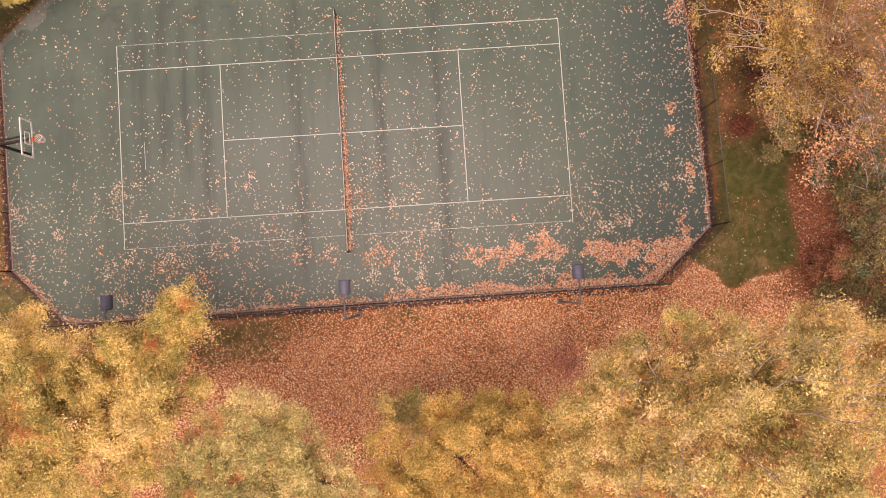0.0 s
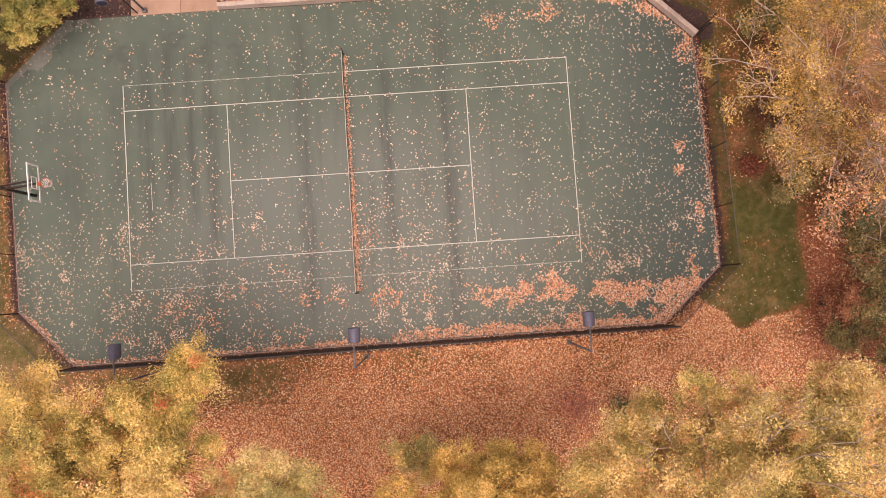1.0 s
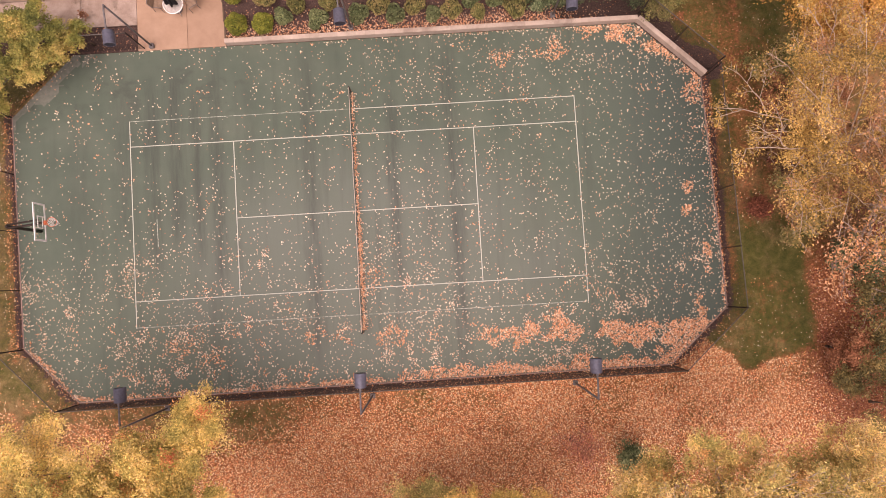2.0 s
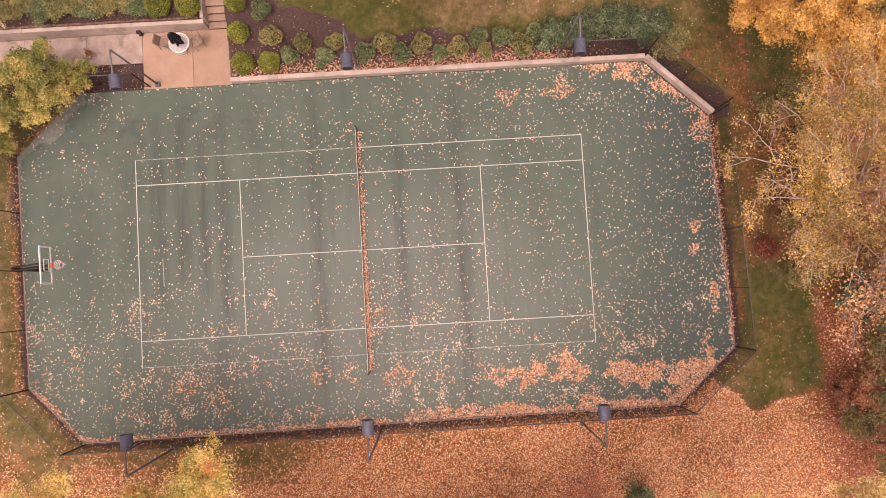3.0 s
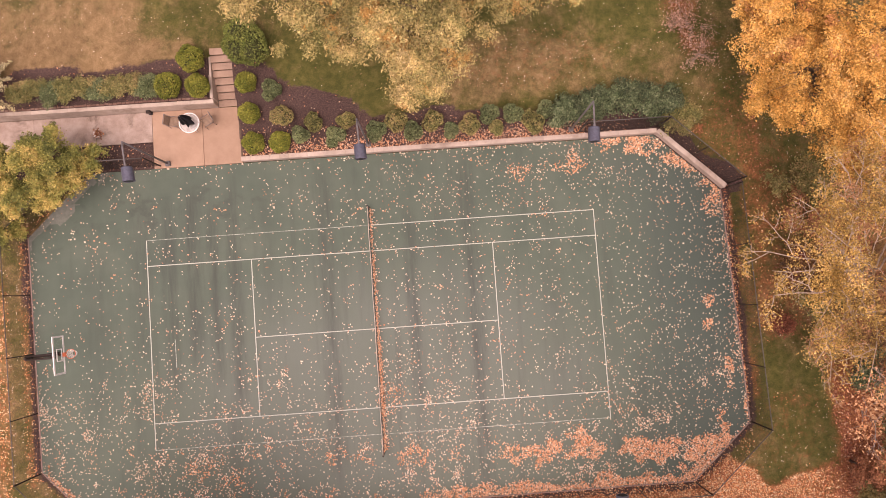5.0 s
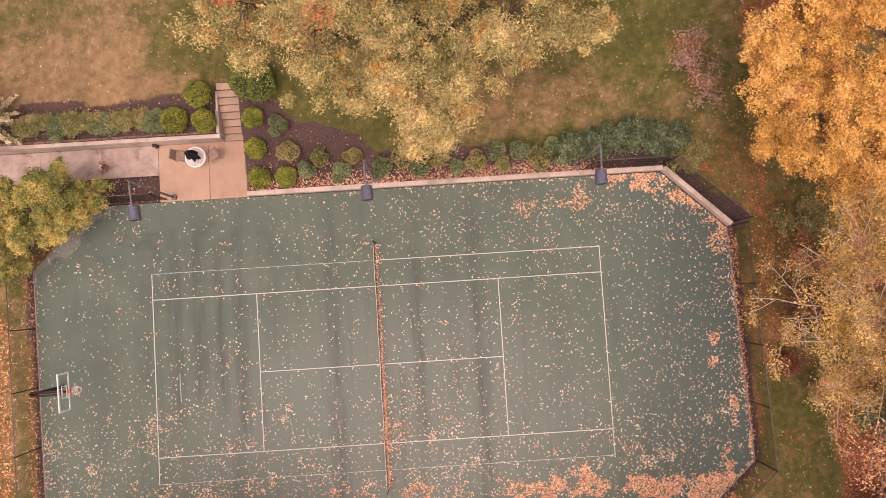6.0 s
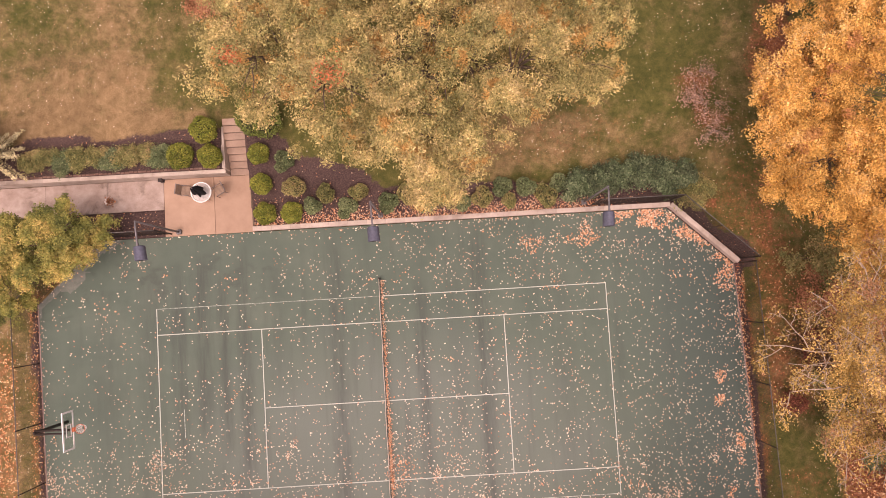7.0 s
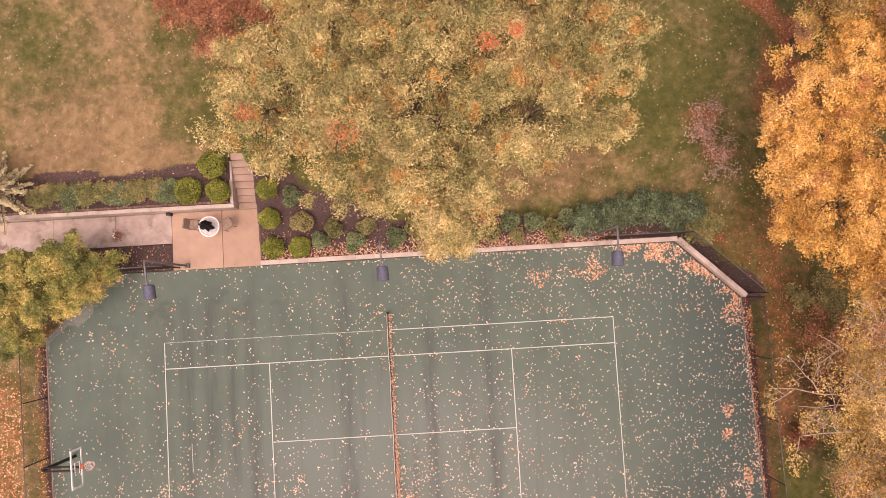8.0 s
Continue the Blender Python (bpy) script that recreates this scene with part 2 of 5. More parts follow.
def litter_at(x, y):
    """How thickly fallen leaves lie on the ground, 0 to 1."""
    n = field(x, y, 0.7, 11)
    south = smooth01(y - (0.9 * n + 0.6 * field(x, y, 2.0, 20)) * smooth01(x, 15, 18), -8.4, -9.4) * (0.58 + 0.42 * smooth01(x + 0.8 * n, -8, 2)) * (0.62 + 0.38 * smooth01(field(x, y, 1.0, 14) + 0.5 * field(x, y, 2.6, 16), -0.7, 0.5))
    south *= 1 - 0.38 * smooth01(y + 0.5 * n, -11.6, -9.8) * smooth01(x + n, 8, 2)
    south = np.maximum(south, (0.8 + 0.2 * n) * smooth01(y + 0.8 * n, -10.2, -12.8))
    south *= 1 - smooth01(-((x - 20.8) / 2.8) ** 2 - ((y + 7.3) / 1.7) ** 2 + 0.25 * n, -1.15, -0.6)
    east = smooth01(x + 0.5 * n, 23.0, 24.0) * smooth01(y, 9, 5) * (0.85 - 0.45 * smooth01(y, -5, -2))
    east = np.maximum(east, (0.30 + 0.12 * n) * smooth01(x, 19.3, 19.8) * smooth01(y + 0.8 * n, -4.5, -1.5) * (y < 9))
    east = np.maximum(east, 0.46 * smooth01(x, 19.2, 19.6) * smooth01(-np.abs(x - 20.6) + 0.5 * n, -0.9, -0.1) * smooth01(y, -4.5, -2))
    ne = smooth01(1.0 - ((x - 17.3 + 0.3 * (y - 14.4)) / 1.2) ** 2 - ((y - 14.2) / 3.0) ** 2 + 0.5 * n + 0.6 * field(x, y, 2.2, 12), -0.2, 1.4) * 0.5
    ne = np.maximum(ne, 0.5 * smooth01(0.45 + 0.25 * n - np.abs(y - bed_edge(x) - 0.35), 0.0, 0.3) * smooth01(x, 13.6, 14.6) * (x < 18))
    ne = np.maximum(ne, (0.22 + 0.6 * smooth01(y, 13, 18)) * smooth01(-np.abs(x - np.interp(y, [9, 13, 15.5, 18.3, 20.1, 21.8, 25], [19.0, 20.4, 21.8, 22.1, 21.6, 20.2, 17.0])) + 0.5 * n + 0.4 * field(x, y, 2.2, 12), -1.7, -0.3) * (y > 7))
    west = 0.36 * smooth01(x, -18.9, -19.6) * smooth01(y, 6, 3) + 0.34 * smooth01(np.abs(x + 18.35), 0.5, 0.2) * (np.abs(y) < 7)
    ne = np.maximum(ne, (0.27 + 0.14 * n) * smooth01(x + 0.8 * n, 16.4, 18.2) * smooth01(y, 5.0, 7.0) * smooth01(y, 15, 13))
    edge = (0.5 - 0.22 * (x < -14)) * smooth01(court_gap(x, y) - 0.5 + 0.3 * n, 0.2, -0.2) * (y < 8)
    ne = np.maximum(ne, 0.20 * smooth01(1.2 - ((x - 8.6) / 5.0) ** 2 - ((y - 13.6) / 1.7) ** 2 + 0.6 * n, 0, 1))
    clear = smooth01(1.0 - ((x - 21.0) / 2.7) ** 2 - ((y + 6.7) / 2.5) ** 2 + 0.35 * n, 0.0, 0.35)
    return np.clip(np.maximum(np.maximum.reduce([south, east, ne, west, edge]) * (1 - clear), clear * (0.20 + 0.10 * n + 0.34 * smooth01(y + 0.6 * n, -6, -3.4))), 0, 1)


def mulch_at(x, y):
    n = 0.25 * field(x, y, 1.6, 5)
    a = (x > -6.5) * (y > 9.3) * smooth01(bed_edge(x) + n - y, -0.15, 0.25) * (x < 17.5)
    b = (x < -7.7) * (y > 12.4) * smooth01(14.5 + n - y, -0.15, 0.25)
    c = (x < -11.2) * (x > -18.5) * (y > 9.2) * (y < 10.8)
    d = (x > 15) * (y > 5.9) * smooth01(court_gap(x, y) + n, 1.3, 0.9)
    gap = court_gap(x, y)
    e = 0.75 * (gap > -0.1) * smooth01(gap + 0.3 * n, 0.55, 0.3) * (y < 6.2)
    return np.clip(np.maximum.reduce([a * 1.0, b * 1.0, c * 1.0, d * 1.0, e * 1.0]), 0, 1)


def dry_at(x, y):
    n = field(x, y, 0.5, 8)
    a = smooth01(-x + 1.5 * n, 10.6, 14.6) * (y > 12) + smooth01(0.7 + 0.3 * n - np.abs(y - 15.1), 0, 0.5) * (x < -8.5)
    b = 0.58 * smooth01(1.2 - ((x - 7.5) / 5.2) ** 2 - ((y - 13.2) / 1.9) ** 2 + 0.5 * n, -0.7, 1.1)
    c = 0.25 + 0.15 * n
    e = 0.16 * smooth01(x + 0.6 * n, 17.6, 18.8) * smooth01(y, 15.5, 13)
    e = np.maximum(e, 0.45 * smooth01(court_gap(x, y), 6, 3) * (y < 9) * (x < 10))
    lush = smooth01(1.0 - ((x - 21.3) / 2.9) ** 2 - ((y + 6.0) / 4.2) ** 2 + 0.3 * n, -0.2, 0.6) + 0.5 * smooth01(x, 12, 14) * smooth01(y, 13, 16)
    return np.clip(np.maximum.reduce([a * (0.66 + 0.25 * n), b, c, e]) - 0.03 * lush, -0.5, 1)


# ---- materials of the setting ----
def ground_material():
    n = Nodes("ground_cover", 0.95)
    p = n.pos()
    fine, mid, big = n.noise(p, 26, 6, 0.8), n.noise(p, 3.0, 5, 0.65), n.noise(p, 0.45, 4)
    green = n.ramp(n.math("ADD", n.math("MULTIPLY", mid, 0.38), n.math("MULTIPLY", fine, 0.62)), [(0.36, (0.034, 0.044, 0.009)), (0.5, (0.082, 0.083, 0.020)), (0.66, (0.172, 0.15, 0.045))])
    tan = n.ramp(n.math("ADD", n.math("MULTIPLY", mid, 0.3), n.math("MULTIPLY", fine, 0.7)), [(0.36, (0.11, 0.072, 0.031)), (0.5, (0.228, 0.148, 0.070)), (0.64, (0.41, 0.28, 0.15))])
    dry = n.step(n.math("ADD", n.attr("dry"), n.math("MULTIPLY", n.math("SUBTRACT", n.noise(p, 0.9, 8, 0.75), 0.5), 2.3)), 0.08, 0.95)
    c = n.mix(dry, green, tan)
    lit = n.ramp(n.noise(p, 9, 5, 0.75), [(0.3, (0.12, 0.043, 0.019)), (0.5, (0.34, 0.122, 0.052)), (0.68, (0.56, 0.24, 0.11))])
    lit = n.mix(n.math("MULTIPLY", n.step(n.noise(p, 0.55, 4, 0.6), 0.5, 0.66), 0.6), lit, n.mix(1.0, lit, (1.05, 0.86, 1.05), "MULTIPLY"))
    f = n.step(n.math("ADD", n.attr("litter"), n.math("MULTIPLY", n.math("SUBTRACT", n.noise(p, 2.4, 8, 0.78), 0.5), 1.7)), 0.12, 0.85)
    c = n.mix(n.math("MULTIPLY", f, 0.9), c, lit)
    mul = n.ramp(n.noise(p, 16, 5, 0.75), [(0.32, (0.026, 0.016, 0.014)), (0.52, (0.088, 0.054, 0.046)), (0.72, (0.19, 0.125, 0.105))])
    g = n.step(n.math("ADD", n.attr("mulch"), n.math("MULTIPLY", n.math("SUBTRACT", n.noise(p, 5.0, 7, 0.8), 0.5), 1.6)), 0.3, 0.62)
    c = n.mix(g, c, mul)
    c = n.mix(1.0, c, n.ramp(big, [(0.3, 0.82), (0.7, 1.12)]), "MULTIPLY")
    n.color(c).bump(n.math("ADD", fine, n.math("MULTIPLY", mid, 0.6)), 0.7, 0.05)
    return n.m


def court_material():
    n = Nodes("worn_green_court", 0.8)
    p = n.pos()
    x, y, _ = n.split(p)
    grain, cloud = n.noise(p, 40, 3, 0.6), n.noise(p, 0.35, 5, 0.6)
    base = n.ramp(cloud, [(0.3, (0.069, 0.102, 0.076)), (0.55, (0.095, 0.128, 0.097)), (0.75, (0.118, 0.147, 0.114))])
    streak = n.step(n.noise(n.scaled(p, (1.5, 0.10, 1.0)), 1.0, 4, 0.6), 0.5, 0.72)
    faint = n.math("MULTIPLY", streak, 0.25)
    total = faint
    ragged = n.noise(n.scaled(p, (3.0, 0.3, 1.0)), 1.0, 5, 0.7)
    for x0, w, y0, y1, s in ((-10.7, 0.45, -2.5, 7.6, 0.62), (-9.5, 0.5, -1.0, 8.0, 0.70), (-8.4, 0.35, -2.0, 7.0, 0.66), (-7.3, 0.42, -3.5, 8.0, 0.66), (-5.6, 0.5, 1.0, 7.5, 0.30), (-2.4, 0.5, -7.5, 8.4, 0.60), (2.0, 0.40, -4.2, 6.0, 0.66), (5.2, 0.46, -8.4, 8.4, 0.68), (-12.2, 0.7, -1.0, 7.5, 0.4), (3.9, 0.5, -2, 7, 0.25), (9.4, 0.6, -5, 6, 0.22), (-14.6, 0.8, -4, 5, 0.28)):
        band = n.step(n.math("ABSOLUTE", n.math("SUBTRACT", n.math("ADD", x, n.math("MULTIPLY", n.math("SUBTRACT", ragged, 0.5), 0.9)), x0)), w * 1.5, 0.0)
        ends = n.math("MULTIPLY", n.step(y, y0 - 1.2, y0 + 1.2), n.step(y, y1 + 1.0, y1 - 1.0))
        total = n.math("MAXIMUM", total, n.math("MULTIPLY", n.math("MULTIPLY", band, ends), n.math("MULTIPLY", n.step(n.noise(n.scaled(p, (4.0, 0.35, 1.0)), 1.0, 6, 0.75), 0.22, 0.7), s)))
    # lighter oval over the middle: brightness falloff put into the court colour
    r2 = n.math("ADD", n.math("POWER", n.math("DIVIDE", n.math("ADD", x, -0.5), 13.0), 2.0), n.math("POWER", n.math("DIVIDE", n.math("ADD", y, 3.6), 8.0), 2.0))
    centre_lift = n.step(n.math("ADD", r2, n.math("MULTIPLY", n.math("SUBTRACT", cloud, 0.5), 1.2)), 1.15, 0.1)
    base = n.mix(n.math("MULTIPLY", centre_lift, 0.75), base, (0.145, 0.172, 0.145))
    # brightening towards the south, also painted into the colour
    south_lift = n.step(n.math("ADD", y, n.math("MULTIPLY", n.math("SUBTRACT", cloud, 0.5), 6.0)), 1.5, -6.5)
    base = n.mix(n.math("MULTIPLY", south_lift, 0.12), base, (0.195, 0.222, 0.168))
    blot = n.math("MULTIPLY", n.step(n.noise(n.scaled(p, (0.8, 1.0, 1.0)), 0.9, 5, 0.65), 0.48, 0.68), n.math("MULTIPLY", n.step(y, 4.4, 6.4), n.math("MULTIPLY", n.step(y, 8.9, 7.6), n.step(x, -3.0, -7.0))))
    total = n.math("MAXIMUM", total, n.math("MULTIPLY", blot, 0.5))
    c = n.mix(total, base, (0.046, 0.052, 0.046))
    # worn, unpainted patch along the north-west corner
    d = n.math("ADD", n.math("MULTIPLY", n.math("ADD", x, 14.75), 0.69), n.math("MULTIPLY", n.math("SUBTRACT", y, 9.27), -0.72))
    jag = n.split(n.cells(p, 0.9, "CHEBYCHEV"))[0]
    patch = n.step(n.math("SUBTRACT", n.math("ADD", 0.12, n.math("MULTIPLY", jag, 1.0)), d), -0.02, 0.04)
    c = n.mix(n.math("MULTIPLY", patch, 0.85), c, n.ramp(n.noise(p, 5, 4), [(0.3, (0.13, 0.145, 0.12)), (0.7, (0.21, 0.215, 0.18))]))
    # darker and bluer edge on the east side
    east_tint = n.math("MULTIPLY", n.step(n.math("ADD", x, n.math("MULTIPLY", n.math("SUBTRACT", cloud, 0.5), 9.0)), 11.0, 18.0), 0.62)
    c = n.mix(east_tint, c, (0.045, 0.070, 0.063))
    c = n.mix(1.0, c, n.ramp(grain, [(0.25, 0.86), (0.75, 1.12)]), "MULTIPLY")
    n.color(c).bump(grain, 0.15, 0.004)
    n.put(n.b.inputs["Roughness"], n.ramp(cloud, [(0.3, 0.55), (0.7, 0.85)]))
    return n.m


def paint_material(name, keep):
    """White line paint of which a share has worn off."""
    n = Nodes(name, 0.7)
    p = n.pos()
    f = n.step(n.math("ADD", n.noise(p, 7, 6, 0.75), keep - 0.5), 0.35, 0.6)
    n.color(n.mix(f, (0.15, 0.18, 0.145), n.ramp(n.noise(p, 30, 3), [(0.3, (0.44, 0.47, 0.40)), (0.7, (0.62, 0.64, 0.56))])))
    return n.m


def concrete(name, a, b, c, stain=0.0, stain_c=(0.12, 0.09, 0.075)):
    n = Nodes(name, 0.88)
    p = n.pos()
    f = n.math("ADD", n.math("MULTIPLY", n.noise(p, 1.3, 6, 0.65), 0.75), n.math("MULTIPLY", n.noise(p, 30, 3), 0.25))
    col = n.ramp(f, [(0.3, a), (0.5, b), (0.72, c)])
    if stain:
        col = n.mix(n.math("MULTIPLY", n.step(n.noise(p, 0.8, 5, 0.6, 0.4), 0.5, 0.7), stain), col, stain_c)
    v = n.ramp(n.rand(), [(0, 0.9), (1, 1.08)])
    n.color(n.mix(1.0, col, v, "MULTIPLY")).bump(n.noise(p, 60, 3), 0.3, 0.006)
    return n.m


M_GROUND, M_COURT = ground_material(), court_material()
M_LINE = [paint_material("line_paint_bright", 0.78), paint_material("line_paint_worn", 0.60), paint_material("line_paint_faint", 0.47)]
M_PATIO = concrete("tan_concrete", (0.335, 0.22, 0.15), (0.40, 0.268, 0.187), (0.45, 0.31, 0.22), 0.25, (0.27, 0.17, 0.115))
M_PATH = concrete("grey_stained_concrete", (0.25, 0.18, 0.145), (0.38, 0.295, 0.245), (0.52, 0.43, 0.37), 0.9, (0.11, 0.078, 0.056))
M_WALL = concrete("pale_wall_concrete", (0.36, 0.29, 0.235), (0.47, 0.385, 0.32), (0.56, 0.475, 0.40), 0.55, (0.22, 0.16, 0.12))
M_STEP = concrete("step_concrete", (0.29, 0.20, 0.145), (0.36, 0.25, 0.185), (0.43, 0.31, 0.235), 0.3)
# darker copy of the step concrete: the risers' shade is in the colour
M_RISER = concrete("shaded_riser_concrete", (0.22, 0.16, 0.12), (0.29, 0.21, 0.16), (0.36, 0.27, 0.21))
M_KERB = concrete("dusty_kerb_concrete", (0.22, 0.15, 0.125), (0.33, 0.235, 0.20), (0.45, 0.34, 0.295), 0.5, (0.16, 0.09, 0.07))
M_BRICK = concrete("weathered_edging_brick", (0.11, 0.062, 0.048), (0.21, 0.125, 0.095), (0.36, 0.26, 0.215))
M_FENCE = plain("black_coated_wire", (0.034, 0.025, 0.021), 0.5, 0.2)
M_RAIL = plain("dark_galvanised_rail", (0.12, 0.11, 0.10), 0.45, 0.4)
M_STEEL = plain("grey_painted_steel", (0.17, 0.16, 0.16), 0.5, 0.3)
M_DRUM = plain("slate_grey_lamp_housing", (0.105, 0.11, 0.145), 0.5, 0.2)
M_DARK = plain("dark_lamp_glass", (0.03, 0.03, 0.045), 0.25)
M_BARK = plain("brown_bark", (0.12, 0.085, 0.06), 0.9, 0, 0.4, 8)
M_PALEBARK = plain("pale_grey_bark", (0.46, 0.37, 0.29), 0.9, 0, 0.35, 8)
M_TWIG = plain("grey_brown_twigs", (0.30, 0.225, 0.185), 0.9, 0, 0.35, 8)
M_WHITE = plain("white_enamel", (0.86, 0.84, 0.80), 0.5, 0, 0.06)
M_TOP = plain("frosted_table_glass", (0.72, 0.70, 0.66), 0.3)
_t = M_TOP.node_tree
_clear, _mix = _t.nodes.new("ShaderNodeBsdfTransparent"), _t.nodes.new("ShaderNodeMixShader")
_mix.inputs["Fac"].default_value = 0.6
_t.links.new(_t.nodes["Principled BSDF"].outputs[0], _mix.inputs[1])
_t.links.new(_clear.outputs[0], _mix.inputs[2])
_t.links.new(_mix.outputs[0], _t.nodes["Material Output"].inputs["Surface"])
M_BLACK = plain("black_fabric", (0.012, 0.012, 0.014), 0.85)
M_ORANGE = plain("orange_rim_paint", (0.62, 0.16, 0.07), 0.5)
M_NETCORD = plain("weathered_net_cord", (0.60, 0.50, 0.42), 0.8)
M_NET = plain("dark_net_cord", (0.025, 0.027, 0.024), 0.9)
M_SLING = plain("tan_sling_fabric", (0.25, 0.175, 0.125), 0.85)
M_BOARD = Nodes("clear_board_glass", 0.05).m
_b = M_BOARD.node_tree.nodes["Principled BSDF"]
_b.inputs["Transmission Weight"].default_value = 1.0
_b.inputs["IOR"].default_value = 1.1
_b.inputs["Base Color"].default_value = (0.93, 0.96, 0.94, 1)

# ---- ground: one sheet out to the horizon ----
def ground_sheet():
    far = [-2500, -900, -400, -200, -120, -80, -60, -48, -40, -34]
    xs = np.concatenate([far, np.arange(-30, 30.01, 0.35), [-f for f in far[::-1]], np.arange(15, 19.4, 0.12), [-6.52, -6.48, -7.76, -7.74, -11.31, -11.29, -6.46, -6.44]])
    ys = np.concatenate([far, np.arange(-30, 30.01, 0.35), [-f for f in far[::-1]], np.arange(5.8, 9.8, 0.12), [12.40, 12.43, 12.46, 12.5, 12.54, 9.29, 9.31, 10.71, 10.73, 9.22, 9.34, 9.4, 9.46]])
    xs, ys = np.unique(np.round(xs, 3)), np.unique(np.round(ys, 3))
    gx, gy = np.meshgrid(xs, ys)
    gz = ground_z(gx, gy)
    nx, ny = len(xs), len(ys)
    me = bpy.data.meshes.new("ground")
    me.vertices.add(nx * ny)
    me.vertices.foreach_set("co", np.stack([gx, gy, gz], -1).astype(np.float32).ravel())
    i = (np.arange(ny - 1)[:, None] * nx + np.arange(nx - 1)[None, :]).ravel()
    f = np.stack([i, i + 1, i + nx + 1, i + nx], 1).astype(np.int32)
    me.loops.add(f.size)
    me.loops.foreach_set("vertex_index", f.ravel())
    me.polygons.add(len(f))
    me.polygons.foreach_set("loop_start", np.arange(0, f.size, 4, dtype=np.int32))
    me.polygons.foreach_set("use_smooth", np.ones(len(f), bool))
    me.update(calc_edges=True)
    for key, fn in (("litter", litter_at), ("mulch", mulch_at), ("dry", dry_at)):
        at = me.attributes.new(key, "FLOAT", "POINT")
        at.data.foreach_set("value", np.asarray(fn(gx, gy) * np.ones_like(gx), np.float32).ravel())
    me.materials.append(M_GROUND)
    return tagged(new("ground", me), "autumn lawn with dry tan grass, mulch and leaf litter", "ground", kind="structure")


ground_sheet()


# ---- the court: painted slab and its lines ----
def court():
    bm = bmesh.new()
    top = [bm.verts.new((x, y, 0)) for x, y in COURT]
    face = bm.faces.new(top)
    r = bmesh.ops.extrude_face_region(bm, geom=[face])
    bmesh.ops.translate(bm, vec=(0, 0, -0.08), verts=[v for v in r["geom"] if isinstance(v, bmesh.types.BMVert)])
    bmesh.ops.recalc_face_normals(bm, faces=bm.faces)
    me = bpy.data.meshes.new("tennis_court")
    bm.to_mesh(me)
    bm.free()
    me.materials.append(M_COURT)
    ob = tagged(new("tennis_court", me), "worn dark green acrylic tennis court with white lines", "tennis court", kind="structure")
    hl, hw, hs, sv = 11.885, 5.485, 4.115, 6.40
    lines = [((-hl, hw), (0, hw), 2), ((0, hw), (hl, hw), 1), ((-hl, -hw), (hl, -hw), 2), ((-hl, hs), (0, hs), 0), ((0, hs), (hl, hs), 1),
             ((-hl, -hs), (0, -hs), 1), ((0, -hs), (hl, -hs), 0), ((-hl, -hw), (-hl, hs), 0), ((-hl, hs), (-hl, hw), 1), ((hl, -hw), (hl, -1.5), 1), ((hl, -1.5), (hl, hw), 0), ((-sv, -hs), (-sv, hs), 1), ((sv, -hs), (sv, hs), 0),
             ((-sv, 0), (0, 0), 1), ((0, 0), (sv, 0), 0), ((-10.6, -1.3), (-10.62, 0.2), 2)]
    for (ax, ay), (bx, by), k in lines:
        ln = math.hypot(bx - ax, by - ay)
        w = 0.042 if k != 2 else 0.036
        bm = box(ln + (0.05 if k == 0 else 0), w, 0.004, 0)
        a = math.degrees(math.atan2(by - ay, bx - ax))
        part("court_line", bm, M_LINE[k], ob, m=pose((ax + bx) / 2, (ay + by) / 2, 0.0015 + 0.001 * (a != 0), 0, 0, a))
    for (ax, ay), (bx, by) in zip(COURT[1:6], COURT[2:7]):
        ln = math.hypot(bx - ax, by - ay)
        a = math.degrees(math.atan2(by - ay, bx - ax))
        part("edge_kerb", box(ln, 0.06, 0.10, 0.01), M_KERB, ob, "pale weathered concrete edge kerb", pose((ax + bx) / 2 + 0.034 * (by - ay) / ln, (ay + by) / 2 - 0.034 * (bx - ax) / ln, -0.085, 0, 0, a))
    return ob


court()


# ---- walls, patio, path and stairs ----
def wall_run(name, a, b, height, thick, z0, label, cap=0.5, cap_over=0.03, cap_h=0.07):
    """A low wall from a to b with its caps laid one by one."""
    ln = math.hypot(b[0] - a[0], b[1] - a[1])
    ang = math.degrees(math.atan2(b[1] - a[1], b[0] - a[0]))
    w = thing(name, (a[0], a[1], z0), label, "retaining wall", kind="structure", rz=ang)
    body = box(ln, thick, height - cap_h, 0.004)
    part("wall_body", body, M_WALL, w, m=pose(ln / 2, 0, 0))
    n = max(1, round(ln / cap))
    step = ln / n
    me = bpy.data.meshes.new("cap_stone")
    bm = box(step - 0.006, thick + 2 * cap_over, cap_h, 0.008)
    bm.to_mesh(me)
    bm.free()
    me.materials.append(M_WALL)
    for i in range(n):
        part("cap_stone", me, None, w, m=pose((i + 0.5) * step, random.uniform(-0.004, 0.004), height - cap_h, 0, 0, random.uniform(-0.3, 0.3)))
    return w


wall_run("wall_north", (-6.52, 9.40), (15.47, 9.40), WALL_H + 0.09, 0.18, -0.09, "low pale concrete retaining wall along the court")
wall_run("wall_northeast", (15.52, 9.40), (18.86, 6.20), WALL_H + 0.09, 0.20, -0.09, "pale concrete retaining wall across the court corner")
wall_run("wall_patio", (-21.0, 12.50), (-7.68, 12.46), 1.05, 0.20, -0.09, "pale concrete retaining wall behind patio and path", cap=1.9, cap_h=0.05, cap_over=0.0)
wall_run("wall_stairs", (-7.70, 12.57), (-7.74, 14.75), 1.28, 0.16, -0.09, "pale concrete cheek wall beside the garden steps", cap=1.1, cap_h=0.05, cap_over=0.0)


